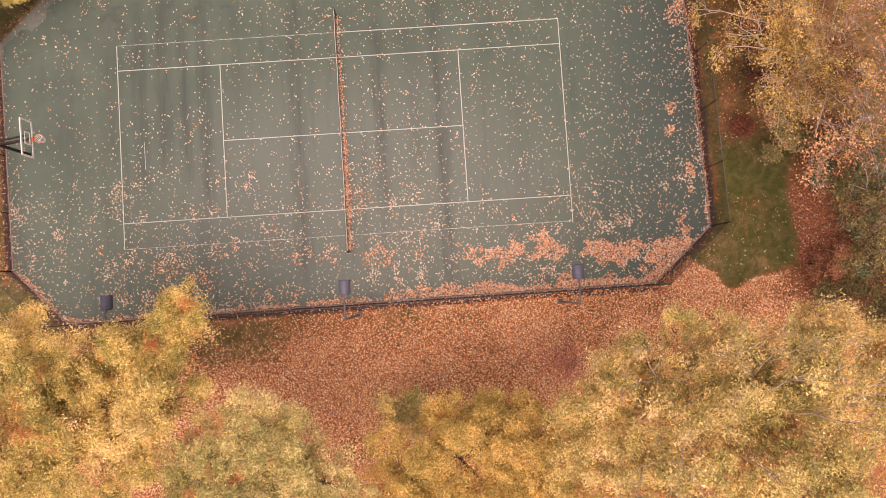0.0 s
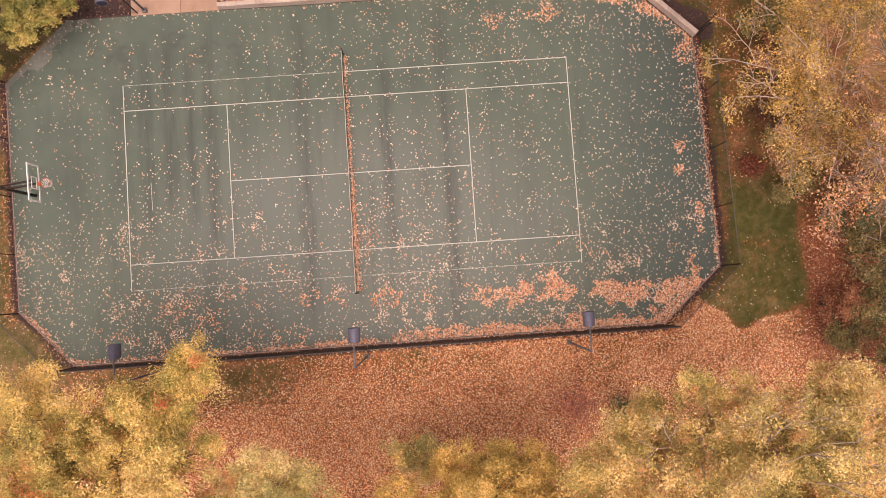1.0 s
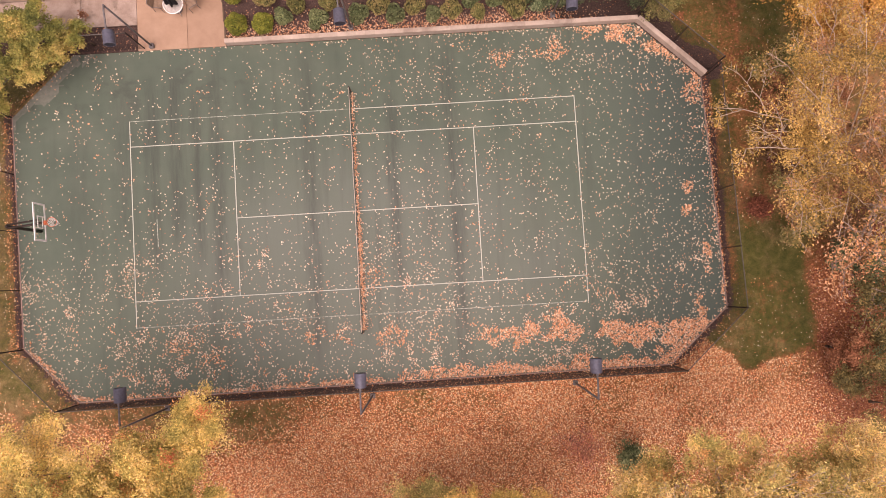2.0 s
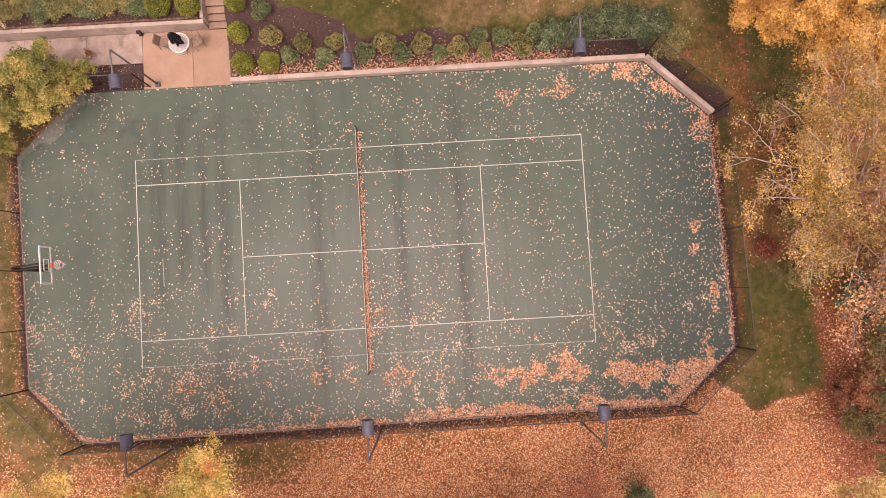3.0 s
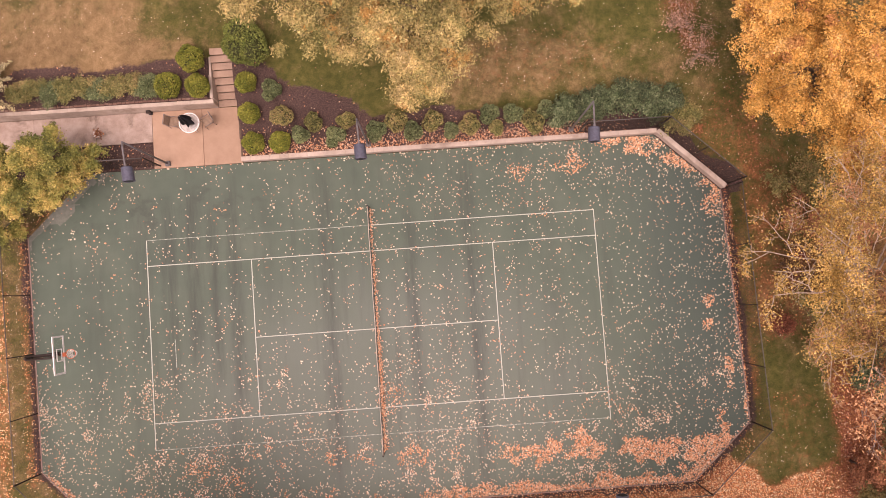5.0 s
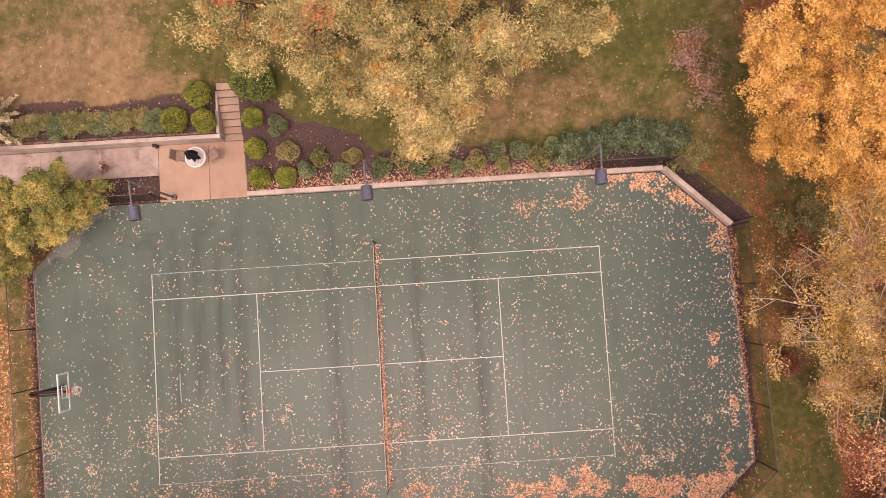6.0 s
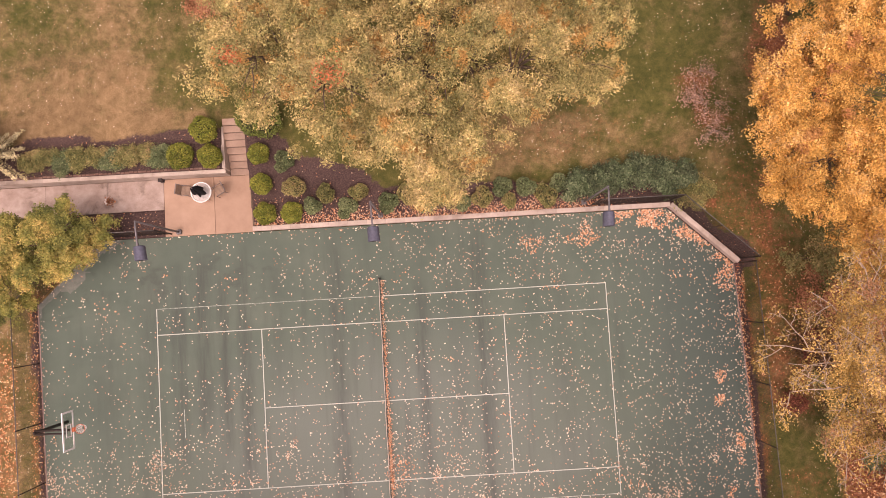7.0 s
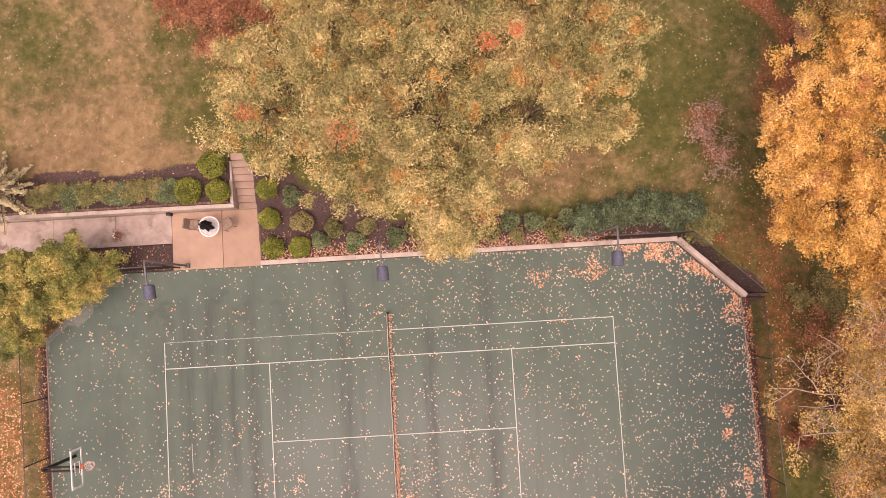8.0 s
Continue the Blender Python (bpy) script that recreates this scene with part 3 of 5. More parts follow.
def paving():
    p = thing("patio", (0, 0, -0.09), "tan concrete patio of two slabs beside the court", "patio", kind="structure")
    for x0, x1 in ((-11.28, -8.62), (-8.605, -6.56)):
        part("slab", box(x1 - x0, 3.06, 0.095, 0.008), M_PATIO, p, m=pose((x0 + x1) / 2, 9.29 + 1.53, 0))
    q = thing("path", (0, 0, -0.09), "stained grey concrete path leading to the patio", "path", kind="structure")
    for x0, x1 in ((-21.0, -17.6), (-17.59, -14.3), (-14.29, -11.30)):
        part("slab", box(x1 - x0, 1.62, 0.085, 0.008), M_PATH, q, m=pose((x0 + x1) / 2, 10.74 + 0.81, 0))
    s = thing("garden_stairs", (-7.10, 12.38, 0), "flight of eight concrete garden steps up to lawn", "stairs", kind="structure")
    me = bpy.data.meshes.new("step")
    bm = box(1.04, STEP_RUN, STEP_RISE - 0.05, 0.004)
    bm.to_mesh(me)
    bm.free()
    me.materials.append(M_RISER)
    mt = bpy.data.meshes.new("tread")
    bm = box(1.08, STEP_RUN + 0.005, 0.05, 0.012)
    bm.to_mesh(mt)
    bm.free()
    mt.materials.append(M_STEP)
    for i in range(STEP_N):
        st = part("step", me, None, s, m=pose(0.02 * math.sin(i), (i + 0.5) * STEP_RUN, i * STEP_RISE))
        part("tread", mt, None, st, m=pose(0, -0.04, STEP_RISE - 0.05))
    part("landing", box(1.1, 0.75, 0.14, 0.02), M_STEP, s, m=pose(0, STEP_N * STEP_RUN + 0.36, STEP_N * STEP_RISE - 0.13))
    e = thing("bed_edging", (0, 0, 0.90), "row of red bricks edging the raised bed", "edging", kind="structure")
    bme = bpy.data.meshes.new("brick")
    bm = box(0.20, 0.10, 0.09, 0.008)
    bm.to_mesh(bme)
    bm.free()
    bme.materials.append(M_BRICK)
    x = -20.9
    while x < -8.0:
        part("brick", bme, None, e, m=pose(x, 12.665 + random.uniform(-0.015, 0.015), random.uniform(-0.01, 0.02), 0, 0, random.uniform(-5, 5)))
        x += 0.225
    b = thing("timber_edge", (-6.50, 9.52, -0.09), "dark timber edge between patio and shrub bed", "edging", kind="structure")
    for i in range(3):
        part("timber", box(0.10, 0.95, 0.42 + 0.16 * i, 0.01), M_BARK, b, m=pose(0, 0.48 + i * 0.96, 0))


paving()


# ---- chain-link fence ----
def fence_run(a, b, z0, height, first=True, last=True, spacing=3.05):
    ln = math.hypot(b[0] - a[0], b[1] - a[1])
    ang = math.degrees(math.atan2(b[1] - a[1], b[0] - a[0]))
    f = thing("chain_link_fence", (a[0], a[1], z0), "black chain-link court fence with steel posts", "fence", "court fence", rz=ang)
    n = max(1, round(ln / spacing))
    for i in range(n + 1):
        if (i == 0 and not first) or (i == n and not last):
            continue
        r = 0.038 if i in (0, n) else 0.026
        tubes("post", [[((i * ln / n, 0, -0.1), r), ((i * ln / n, 0, height + 0.03), r), ((i * ln / n, 0, height + 0.06), r * 0.4)]], M_FENCE, f, 8)
    tubes("top_rail", [[((0, 0, height), 0.024), ((ln, 0, height), 0.024)]], M_RAIL, f, 8, "thin grey steel top rail")
    tubes("bottom_wire", [[((0, 0, 0.05), 0.008), ((ln, 0, 0.05), 0.008)]], M_FENCE, f, 4)
    pitch, w = 0.062, 0.0019
    v, faces = [], []
    k0 = -int(height / pitch) - 1
    for k in range(k0, int(ln / pitch) + 1):
        for sgn in (1, -1):
            x0, x1 = (k * pitch, k * pitch + height) if sgn > 0 else (k * pitch + height, k * pitch)
            ta, tb = 0.0, 1.0
            d = x1 - x0
            lo, hi = sorted(((0 - x0) / d, (ln - x0) / d))
            ta, tb = max(ta, lo), min(tb, hi)
            if tb - ta < 0.02:
                continue
            p0 = np.array([x0 + d * ta, 0, 0.04 + (height - 0.05) * ta])
            p1 = np.array([x0 + d * tb, 0, 0.04 + (height - 0.05) * tb])
            s = len(v)
            off = 0.003 * sgn
            for p in (p0, p1):
                v += [(p[0] - w, off, p[2] + w), (p[0] + w, off + w, p[2] - w * 0), (p[0] + w, off - w, p[2] - w)]
            faces += [(s, s + 1, s + 4, s + 3), (s + 1, s + 2, s + 5, s + 4), (s + 2, s, s + 3, s + 5)]
    part("wire_mesh", mesh_data("wire_mesh", v, faces), M_FENCE, f)
    return f


FH = 2.3
fence_run((-10.95, 9.42), (-14.78, 9.42), 0, FH, last=False)
fence_run((-14.82, 9.40), (-18.20, 6.12), 0, FH, last=False)
fence_run((-18.20, 6.10), (-17.90, -6.24), 0, FH, last=False)
fence_run((-17.90, -6.26), (-15.06, -9.26), 0, FH, last=False)
fence_run((-15.04, -9.28), (16.03, -9.14), 0, FH, last=False)
fence_run((16.04, -9.14), (19.25, -6.25), 0, FH, last=False)
fence_run((19.26, -6.23), (18.94, 6.12), 0, FH)
fence_run((11.35, 9.60), (15.55, 9.60), 0.42, FH, last=False)
fence_run((15.57, 9.60), (19.02, 6.34), 0.35, FH)


# ---- court lamps ----
def lamp_prototype():
    l = thing("court_lamp", (0, 0, 0), "grey steel court lamp with drum head on arm", "lamp", "lamps round the court")
    part("base_box", box(0.26, 0.26, 0.20, 0.03), M_STEEL, l, "square grey base box")
    tubes("pole", [[((0, 0, 0.2), 0.055), ((0, 0, 3.0), 0.05), ((0, 0, 5.55), 0.045)]], M_STEEL, l, 10)
    tubes("arm", [[((0, 0, 5.5), 0.045), ((0, 0.25, 5.56), 0.045), ((0, 1.15, 5.50), 0.04)]], M_STEEL, l, 8)
    n = 20
    v, f = [], []
    prof = [(1.10, 0.16), (1.13, 0.245), (1.17, 0.265), (1.72, 0.275), (1.76, 0.285), (1.78, 0.255), (1.74, 0.235)]
    for y, r in prof:
        for k in range(n):
            w = 2 * math.pi * k / n
            v.append((r * math.cos(w), y, 5.33 + r * math.sin(w) - 0.10 * (y - 1.1)))
    for i in range(len(prof) - 1):
        for k in range(n):
            f.append((i * n + k, i * n + (k + 1) % n, (i + 1) * n + (k + 1) % n, (i + 1) * n + k))
    f.append(tuple(range(n)))
    drum = part("drum_head", mesh_data("drum_head", v, f, True), M_DRUM, l, "blue-grey drum lamp head")
    bm = bmesh.new()
    bmesh.ops.create_circle(bm, cap_ends=True, radius=0.24, segments=20)
    r = bmesh.ops.extrude_face_region(bm, geom=bm.faces[:])
    bmesh.ops.translate(bm, vec=(0, 0, -0.02), verts=[q for q in r["geom"] if isinstance(q, bmesh.types.BMVert)])
    part("lens", bm, M_DARK, drum, "dark glass lens", pose(0, 1.75, 5.265, -84, 0, 0))
    part("bracket", box(0.10, 0.16, 0.12, 0.01), M_STEEL, l, m=pose(0, 1.08, 5.42))
    return l


first_lamp = lamp_prototype()
first_lamp.matrix_basis = pose(-10.40, -9.72, -0.03, 0, 0, 3)
for x, y, z, rz in ((0.28, -9.72, -0.03, -1), (10.88, -9.70, -0.03, -1.5), (-10.52, 9.50, 0.0, 184), (0.22, 9.72, 0.40, 182), (10.95, 9.78, 0.40, 178.5)):
    copy_thing(first_lamp, pose(x, y, z, 0, 0, rz))


# ---- net ----
def net():
    t = thing("tennis_net", (-0.02, 0, 0), "slack dark tennis net with pale tape between posts", "tennis net")
    for s in (-1, 1):
        tubes("net_post", [[((0, s * 6.40, 0), 0.045), ((0, s * 6.40, 1.05), 0.045), ((0, s * 6.40, 1.09), 0.02)]], M_FENCE, t, 8)
    tape = []
    for i in range(17):
        y = -6.38 + 12.76 * i / 16
        tape.append(((0.012 * math.sin(i * 1.7), y, 0.93 + 0.13 * (y / 6.4) ** 2), 0.015))
    tubes("head_tape", tape and [tape], M_NETCORD, t, 6, "pale canvas head tape")
    paths = []
    for i in range(200):
        y = -6.36 + 12.72 * i / 199
        paths.append([((0.03, y, 0.03), 0.0016), ((0, y, 0.91 + 0.13 * (y / 6.4) ** 2), 0.0016)])
    for j in range(9):
        z = 0.05 + j * 0.1
        paths.append([((0.03 * (1 - j / 9), -6.37, z), 0.004), ((0.03 * (1 - j / 9), 6.37, z), 0.004)])
    tubes("netting", paths, M_NET, t, 3)
    part("centre_strap", box(0.02, 0.05, 0.93, 0.004), M_NETCORD, t, m=pose(0, 0, 0))


net()


# ---- basketball hoop ----
def hoop():
    h = thing("basketball_hoop", (-16.74, -0.10, 0.0), "black basketball hoop post with clear white-edged backboard", "basketball hoop", rz=2)
    tubes("post", [[((0, 0, 0), 0.085), ((0, 0, 2.6), 0.08), ((0, 0, 3.02), 0.075)]], M_FENCE, h, 10)
    tubes("arm", [[((0.0, -0.08, 2.95), 0.05), ((0.9, -0.09, 3.2), 0.05), ((1.79, -0.10, 3.45), 0.05)], [((0.0, 0.08, 2.95), 0.05), ((0.9, 0.09, 3.2), 0.05), ((1.79, 0.10, 3.45), 0.05)], [((0.0, 0, 2.4), 0.05), ((1.79, 0, 3.12), 0.05)]], M_FENCE, h, 8, "black steel extension arm")
    bx = 1.83
    bb = part("backboard", box(0.03, 1.74, 0.96, 0.004), M_BOARD, h, "clear backboard with white border", pose(bx, 0, 2.90))
    for nm, sy, sz, y, z in (("border", 1.84, 0.10, 0, 0.89), ("border", 1.84, 0.08, 0, -0.03), ("border", 0.08, 0.83, -0.88, 0.055), ("border", 0.08, 0.83, 0.88, 0.055), ("square", 0.61, 0.045, 0, 0.62), ("square", 0.61, 0.045, 0, 0.20), ("square", 0.045, 0.38, -0.283, 0.243), ("square", 0.045, 0.38, 0.283, 0.243)):
        part(nm, box(0.045 if nm == "border" else 0.038, sy, sz, 0.004), M_WHITE, bb, m=pose(0, y, z))
    ring = [((bx + 0.40 + 0.2286 * math.cos(a), 0.2286 * math.sin(a), 3.05), 0.013) for a in [2 * math.pi * i / 24 for i in range(25)]]
    tubes("rim", [ring, [((bx + 0.02, -0.08, 3.04), 0.02), ((bx + 0.19, -0.05, 3.045), 0.015)], [((bx + 0.02, 0.08, 3.04), 0.02), ((bx + 0.19, 0.05, 3.045), 0.015)]], M_ORANGE, h, 8, "orange steel rim")
    part("rim_plate", box(0.14, 0.20, 0.10, 0.01), M_ORANGE, h, m=pose(bx + 0.07, 0, 2.98))
    cords = []
    for i in range(12):
        for s in (1, -1):
            pts = []
            for j in range(5):
                a = 2 * math.pi * i / 12 + s * j * math.pi / 12
                r = 0.225 - 0.028 * j
                pts.append(((bx + 0.40 + r * math.cos(a), r * math.sin(a), 3.04 - 0.10 * j), 0.011))
            cords.append(pts)
    tubes("net", cords, M_WHITE, h, 4, "white cord net")


hoop()


# ---- plants ----
def curve_path(a, b, r0, r1, rng, sag=0.0, n=5, wob=0.12):
    a, b = np.array(a, float), np.array(b, float)
    ln = np.linalg.norm(b - a)
    out = []
    for i in range(n + 1):
        k = i / n
        p = a + (b - a) * k
        p[2] += math.sin(k * math.pi) * sag * ln
        if 0 < i < n:
            p = p + rng.normal(0, wob * ln / n, 3)
        out.append((tuple(p), r0 + (r1 - r0) * k))
    return out


def lobe_points(lobes, boughs, per_bough, rng, bough_r=0.85, low=-0.3, fill=0.2):
    """Tuft centres: each lobe carries rounded boughs, each bough carries tufts, and gaps stay between them."""
    cs, owner = [], []
    for li, (x, y, z, r, rz) in enumerate(lobes):
        nb = max(4, int(boughs * r * (r + rz) / 2))
        k = np.arange(nb) + 0.5
        cz = 1 - (1 - low) * k / nb
        a = k * 2.39996 + rng.uniform(0, 6.28)
        rad = np.sqrt(1 - cz ** 2)
        d = np.stack([np.cos(a) * rad, np.sin(a) * rad, cz], 1) + rng.normal(0, 0.13, (nb, 3))
        b = np.array([x, y, z]) + d * np.array([r, r, rz]) * rng.uniform(0.70, 1.0, (nb, 1))
        br = np.repeat(rng.uniform(0.65, 1.3, nb) * bough_r * min(1.0, 0.35 + 0.33 * r), per_bough)[:, None]
        e = rng.normal(0, 1, (nb * per_bough, 3))
        e /= np.linalg.norm(e, axis=1)[:, None]
        e[:, 2] = np.where(e[:, 2] < -0.2, -e[:, 2], e[:, 2])
        q = np.repeat(b, per_bough, 0) + e * br * rng.uniform(0.6, 1.05, (len(e), 1)) * np.array([1, 1, 0.7])
        f = rng.normal(0, 0.4, (int(len(q) * fill), 3)) * np.array([r * 1.15, r * 1.15, rz * 0.6]) + np.array([x, y, z + (0.35 * fill - 0.15) * rz])
        q = np.concatenate([q, f])
        cs.append(q)
        owner += [li] * len(q)
    return np.concatenate(cs), np.array(owner)


def tufts(cs, per, spread, size, tilt, rng, slim=0.72, comb=0.0):
    """Leaves over small rounded tufts, one at each centre; comb lets them point outwards, as sprays do."""
    n = len(cs) * per
    rad = np.repeat(rng.uniform(0.6, 1.35, len(cs)) * spread, per)[:, None]
    d = rng.normal(0, 1, (n, 3))
    d /= np.linalg.norm(d, axis=1)[:, None]
    d[:, 2] = np.where(d[:, 2] < -0.25, -d[:, 2], d[:, 2])
    k = np.clip(rng.normal(0.85, 0.32, (n, 1)), 0.1, 1.7)
    c = np.repeat(cs, per, 0) + d * rad * k * np.array([1, 1, 0.62])
    return leaves(c, rng.uniform(0.6, 1.4, n) * size, tilt, rng, slim=slim, face=d * np.array([1.0, 1.0, 0.6]), simple=True, along=d * comb if comb else None)


def shoot(paths, tips, a, b, r, rng, depth, kids=5):
    """A bowed bough with side shoots, which fork again; tips gathers where leaves hang."""
    a, b = np.array(a, float), np.array(b, float)
    path = curve_path(a, b, r, max(0.008, r * 0.3), rng, 0.09, 6, 0.075)
    paths.append(path)
    ln = np.linalg.norm(b - a)
    tips += [b, (a * 0.3 + b * 0.7)] if depth < 2 else [b]
    if depth == 0:
        return
    d = (b - a) / ln
    side = np.array([-d[1], d[0], 0.0])
    for k in range(kids):
        f = 0.25 + 0.72 * (k + rng.uniform(0, 0.9)) / kids
        p = np.array(path[min(6, int(f * 6 + 0.5))][0])
        w = rng.uniform(0.5, 1.15) * (1 if k % 2 else -1)
        e = d * math.cos(w) + side * math.sin(w) + np.array([0, 0, rng.uniform(-0.05, 0.3)])
        shoot(paths, tips, p, p + e * ln * rng.uniform(0.28, 0.5) * (1.15 - 0.5 * f), r * 0.5, rng, depth - 1, kids)


def tree(name, base, lobes, leaf, bark, label, seed, boughs=2.3, per_bough=12, per_tuft=140, size=0.05, spread=0.36, trunk_r=0.24, fork=0.45, twig_share=0.2, twig_out=0.0, twig_r=0.007, group="", tilt=0.65, sprigs=(), bough_r=0.85, category="tree", boughs_out=(), hang=22, fill=0.2, depth=2, slim=0.6, comb=0.8):
    rng = np.random.default_rng(seed)
    bz = float(ground_z(base[0], base[1])) - 0.03
    t = thing(name, (base[0], base[1], bz), label, category, group)
    inv = np.array([base[0], base[1], bz])
    lob = [(x - inv[0], y - inv[1], z - inv[2], r, rz) for x, y, z, r, rz in lobes]
    mean = np.mean([l[:3] for l in lob], 0)
    top = fork * min(l[2] for l in lob)
    crotch = np.array([mean[0] * 0.15, mean[1] * 0.15, top])
    tubes("trunk", [[((0, 0, 0), trunk_r * 1.5), ((0, 0, 0.35), trunk_r * 1.08), (tuple(crotch * 0.5 + rng.normal(0, 0.05, 3)), trunk_r), (tuple(crotch), trunk_r * 0.82)]], bark, t, 9)
    paths = []
    cs, own = lobe_points(lob, boughs, per_bough, rng, bough_r, fill=fill)
    for i, (x, y, z, r, rz) in enumerate(lob):
        c = np.array([x, y, z])
        hub = c - np.array([0, 0, 0.55 * rz]) + rng.normal(0, 0.2, 3)
        paths.append(curve_path(crotch - np.array([0, 0, rng.uniform(0, 0.25) * top]), hub, trunk_r * 0.42, trunk_r * 0.14, rng, 0.06))
        mine = cs[own == i]
        kn = max(3, int(2.2 * r))
        seeds = mine[rng.choice(len(mine), kn, replace=False)]
        knots = c + (seeds - c) * rng.uniform(0.35, 0.65, (kn, 1))
        for q in knots:
            paths.append(curve_path(hub, q, trunk_r * 0.13, trunk_r * 0.07, rng, 0.08, 4, 0.16))
        for q in mine[rng.random(len(mine)) < twig_share]:
            kq = knots[np.argmin(np.linalg.norm(knots - q, axis=1))]
            out = q + (q - c) * twig_out * rng.uniform(0.2, 1.0)
            paths.append(curve_path(kq, out, max(twig_r * 1.5, trunk_r * 0.075), twig_r, rng, 0.08, 4, 0.14))
    tips = []
    for a, b in boughs_out:
        shoot(paths, tips, np.array(a) - inv, np.array(b) - inv, 0.045, rng, depth, 5 if depth < 3 else 4)
    v, f = tube_data(paths, 5)
    part("branchwork", mesh_data("branchwork", v, f, True), bark, t)
    if tips:
        part("loose_leaves", mesh_quads("loose_leaves", tufts(np.array(tips), hang, 0.30, size, 0.8, rng, slim)), leaf, t)["kind"] = "stuff"
    part("crown", mesh_quads("crown", tufts(cs, per_tuft, spread, size, tilt, rng, slim, comb)), leaf, t)
    for k, (x, y, z, r) in enumerate(sprigs):
        q = np.array([[x, y, z]]) - inv
        part("scarlet_sprig", mesh_quads("scarlet_sprig", tufts(q, 160, r * 1.4, size * 0.9, 0.8, rng, slim, comb)), L_RED, t, "sprig of scarlet leaves")["kind"] = "stuff"
    return t


def shrub(name, at, r, h, leaf, core, label, seed, n=1800, size=0.05, lumps=0, group="", tilt=0.9, flat=0.82, category="shrub"):
    """A dense rounded shrub: short stems, a coat of leaves and a solid core coloured dark for the shade inside."""
    rng = np.random.default_rng(seed)
    z = float(ground_z(at[0], at[1])) - 0.03
    t = thing(name, (at[0], at[1], z), label, category, group)
    parts = [(0, 0, 1.0)] if not lumps else [(rng.uniform(0.2, 0.55) * r * math.cos(a), rng.uniform(0.2, 0.55) * r * math.sin(a), rng.uniform(0.5, 0.72)) for a in [6.283 * k / lumps + rng.uniform(-0.4, 0.4) for k in range(lumps)]]
    verts, faces, cl = [], [], []
    for lx, ly, k in parts:
        rr, hh = r * k, h * (0.5 if not lumps else 0.5 * rng.uniform(0.75, 1.05))
        cz = h - hh if not lumps else h * rng.uniform(0.45, 0.6)
        bm = bmesh.new()
        bmesh.ops.create_icosphere(bm, subdivisions=2, radius=1)
        s = len(verts)
        for q in bm.verts:
            g = 0.80 * (1 + 0.10 * math.sin(5 * q.co.x + seed) * math.cos(4 * q.co.y))
            verts.append((lx + q.co.x * rr * g, ly + q.co.y * rr * g, max(0.02, cz + q.co.z * hh * g)))
        faces += [tuple(s + w.index for w in fc.verts) for fc in bm.faces]
        bm.free()
        m = int(n * k * k / sum(p[2] ** 2 for p in parts))
        d = rng.normal(0, 1, (m * 2, 3))
        d /= np.linalg.norm(d, axis=1)[:, None]
        d = d[d[:, 2] > -0.5][:m]
        g = (0.93 + 0.10 * np.sin(5 * d[:, 0] + seed) * np.cos(4 * d[:, 1] + seed) + rng.normal(0, 0.055, len(d)))[:, None]
        q = np.array([lx, ly, cz]) + d * g * np.array([rr, rr, hh])
        q[:, 2] = np.maximum(q[:, 2], 0.03)
        cl.append(q)
    tubes("stem", [[((0, 0, -0.02), 0.03), ((0, 0, h * 0.4), 0.02)]] + [[((0, 0, 0.05), 0.018), ((r * 0.4 * math.cos(a), r * 0.4 * math.sin(a), h * 0.5), 0.01)] for a in (0.4, 2.5, 4.6)], M_BARK, t, 5)
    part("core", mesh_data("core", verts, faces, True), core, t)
    c = np.concatenate(cl)
    part("foliage", mesh_quads("foliage", leaves(c, rng.uniform(0.7, 1.3, len(c)) * size, tilt, rng)), leaf, t)
    return t


L_OAK = leaf_mat("oak_leaves", [(0.0, (0.115, 0.115, 0.034)), (0.25, (0.26, 0.24, 0.085)), (0.5, (0.44, 0.37, 0.145)), (0.75, (0.60, 0.46, 0.19)), (1.0, (0.75, 0.58, 0.29))], clump=0.26, accent=(0.56, 0.31, 0.095), accent_share=0.09, cell=2.2)
L_GOLD = leaf_mat("golden_leaves", [(0.0, (0.40, 0.20, 0.05)), (0.35, (0.66, 0.37, 0.09)), (0.7, (0.82, 0.49, 0.14)), (1.0, (0.90, 0.61, 0.27))], clump=0.12, accent=(0.48, 0.21, 0.08), accent_share=0.05)
L_SPARSE = leaf_mat("tawny_leaves", [(0.0, (0.16, 0.10, 0.036)), (0.35, (0.38, 0.25, 0.076)), (0.7, (0.66, 0.43, 0.125)), (1.0, (0.82, 0.57, 0.24))], accent=(0.40, 0.20, 0.11), accent_share=0.2, cell=1.1)
L_YELLOW = leaf_mat("yellow_leaves", [(0.0, (0.22, 0.20, 0.055)), (0.28, (0.46, 0.385, 0.11)), (0.6, (0.78, 0.56, 0.17)), (1.0, (0.98, 0.72, 0.34))], 0.14, clump=0.2, accent=(0.74, 0.31, 0.11), accent_share=0.05)
L_FINE = leaf_mat("fine_yellow_leaves", [(0.0, (0.30, 0.22, 0.06)), (0.3, (0.55, 0.395, 0.11)), (0.7, (0.78, 0.52, 0.155)), (1.0, (0.92, 0.62, 0.24))], 0.14, clump=0.14)
L_DEEP = leaf_mat("deep_green_leaves", [(0.0, (0.08, 0.12, 0.028)), (0.5, (0.17, 0.215, 0.05)), (1.0, (0.31, 0.33, 0.09))], 0.2, 0.3)
L_LIME = leaf_mat("yellow_green_leaves", [(0.0, (0.23, 0.225, 0.07)), (0.35, (0.49, 0.43, 0.15)), (0.7, (0.74, 0.58, 0.23)), (1.0, (0.94, 0.72, 0.36))], 0.14, clump=0.2, accent=(0.72, 0.34, 0.13), accent_share=0.05)
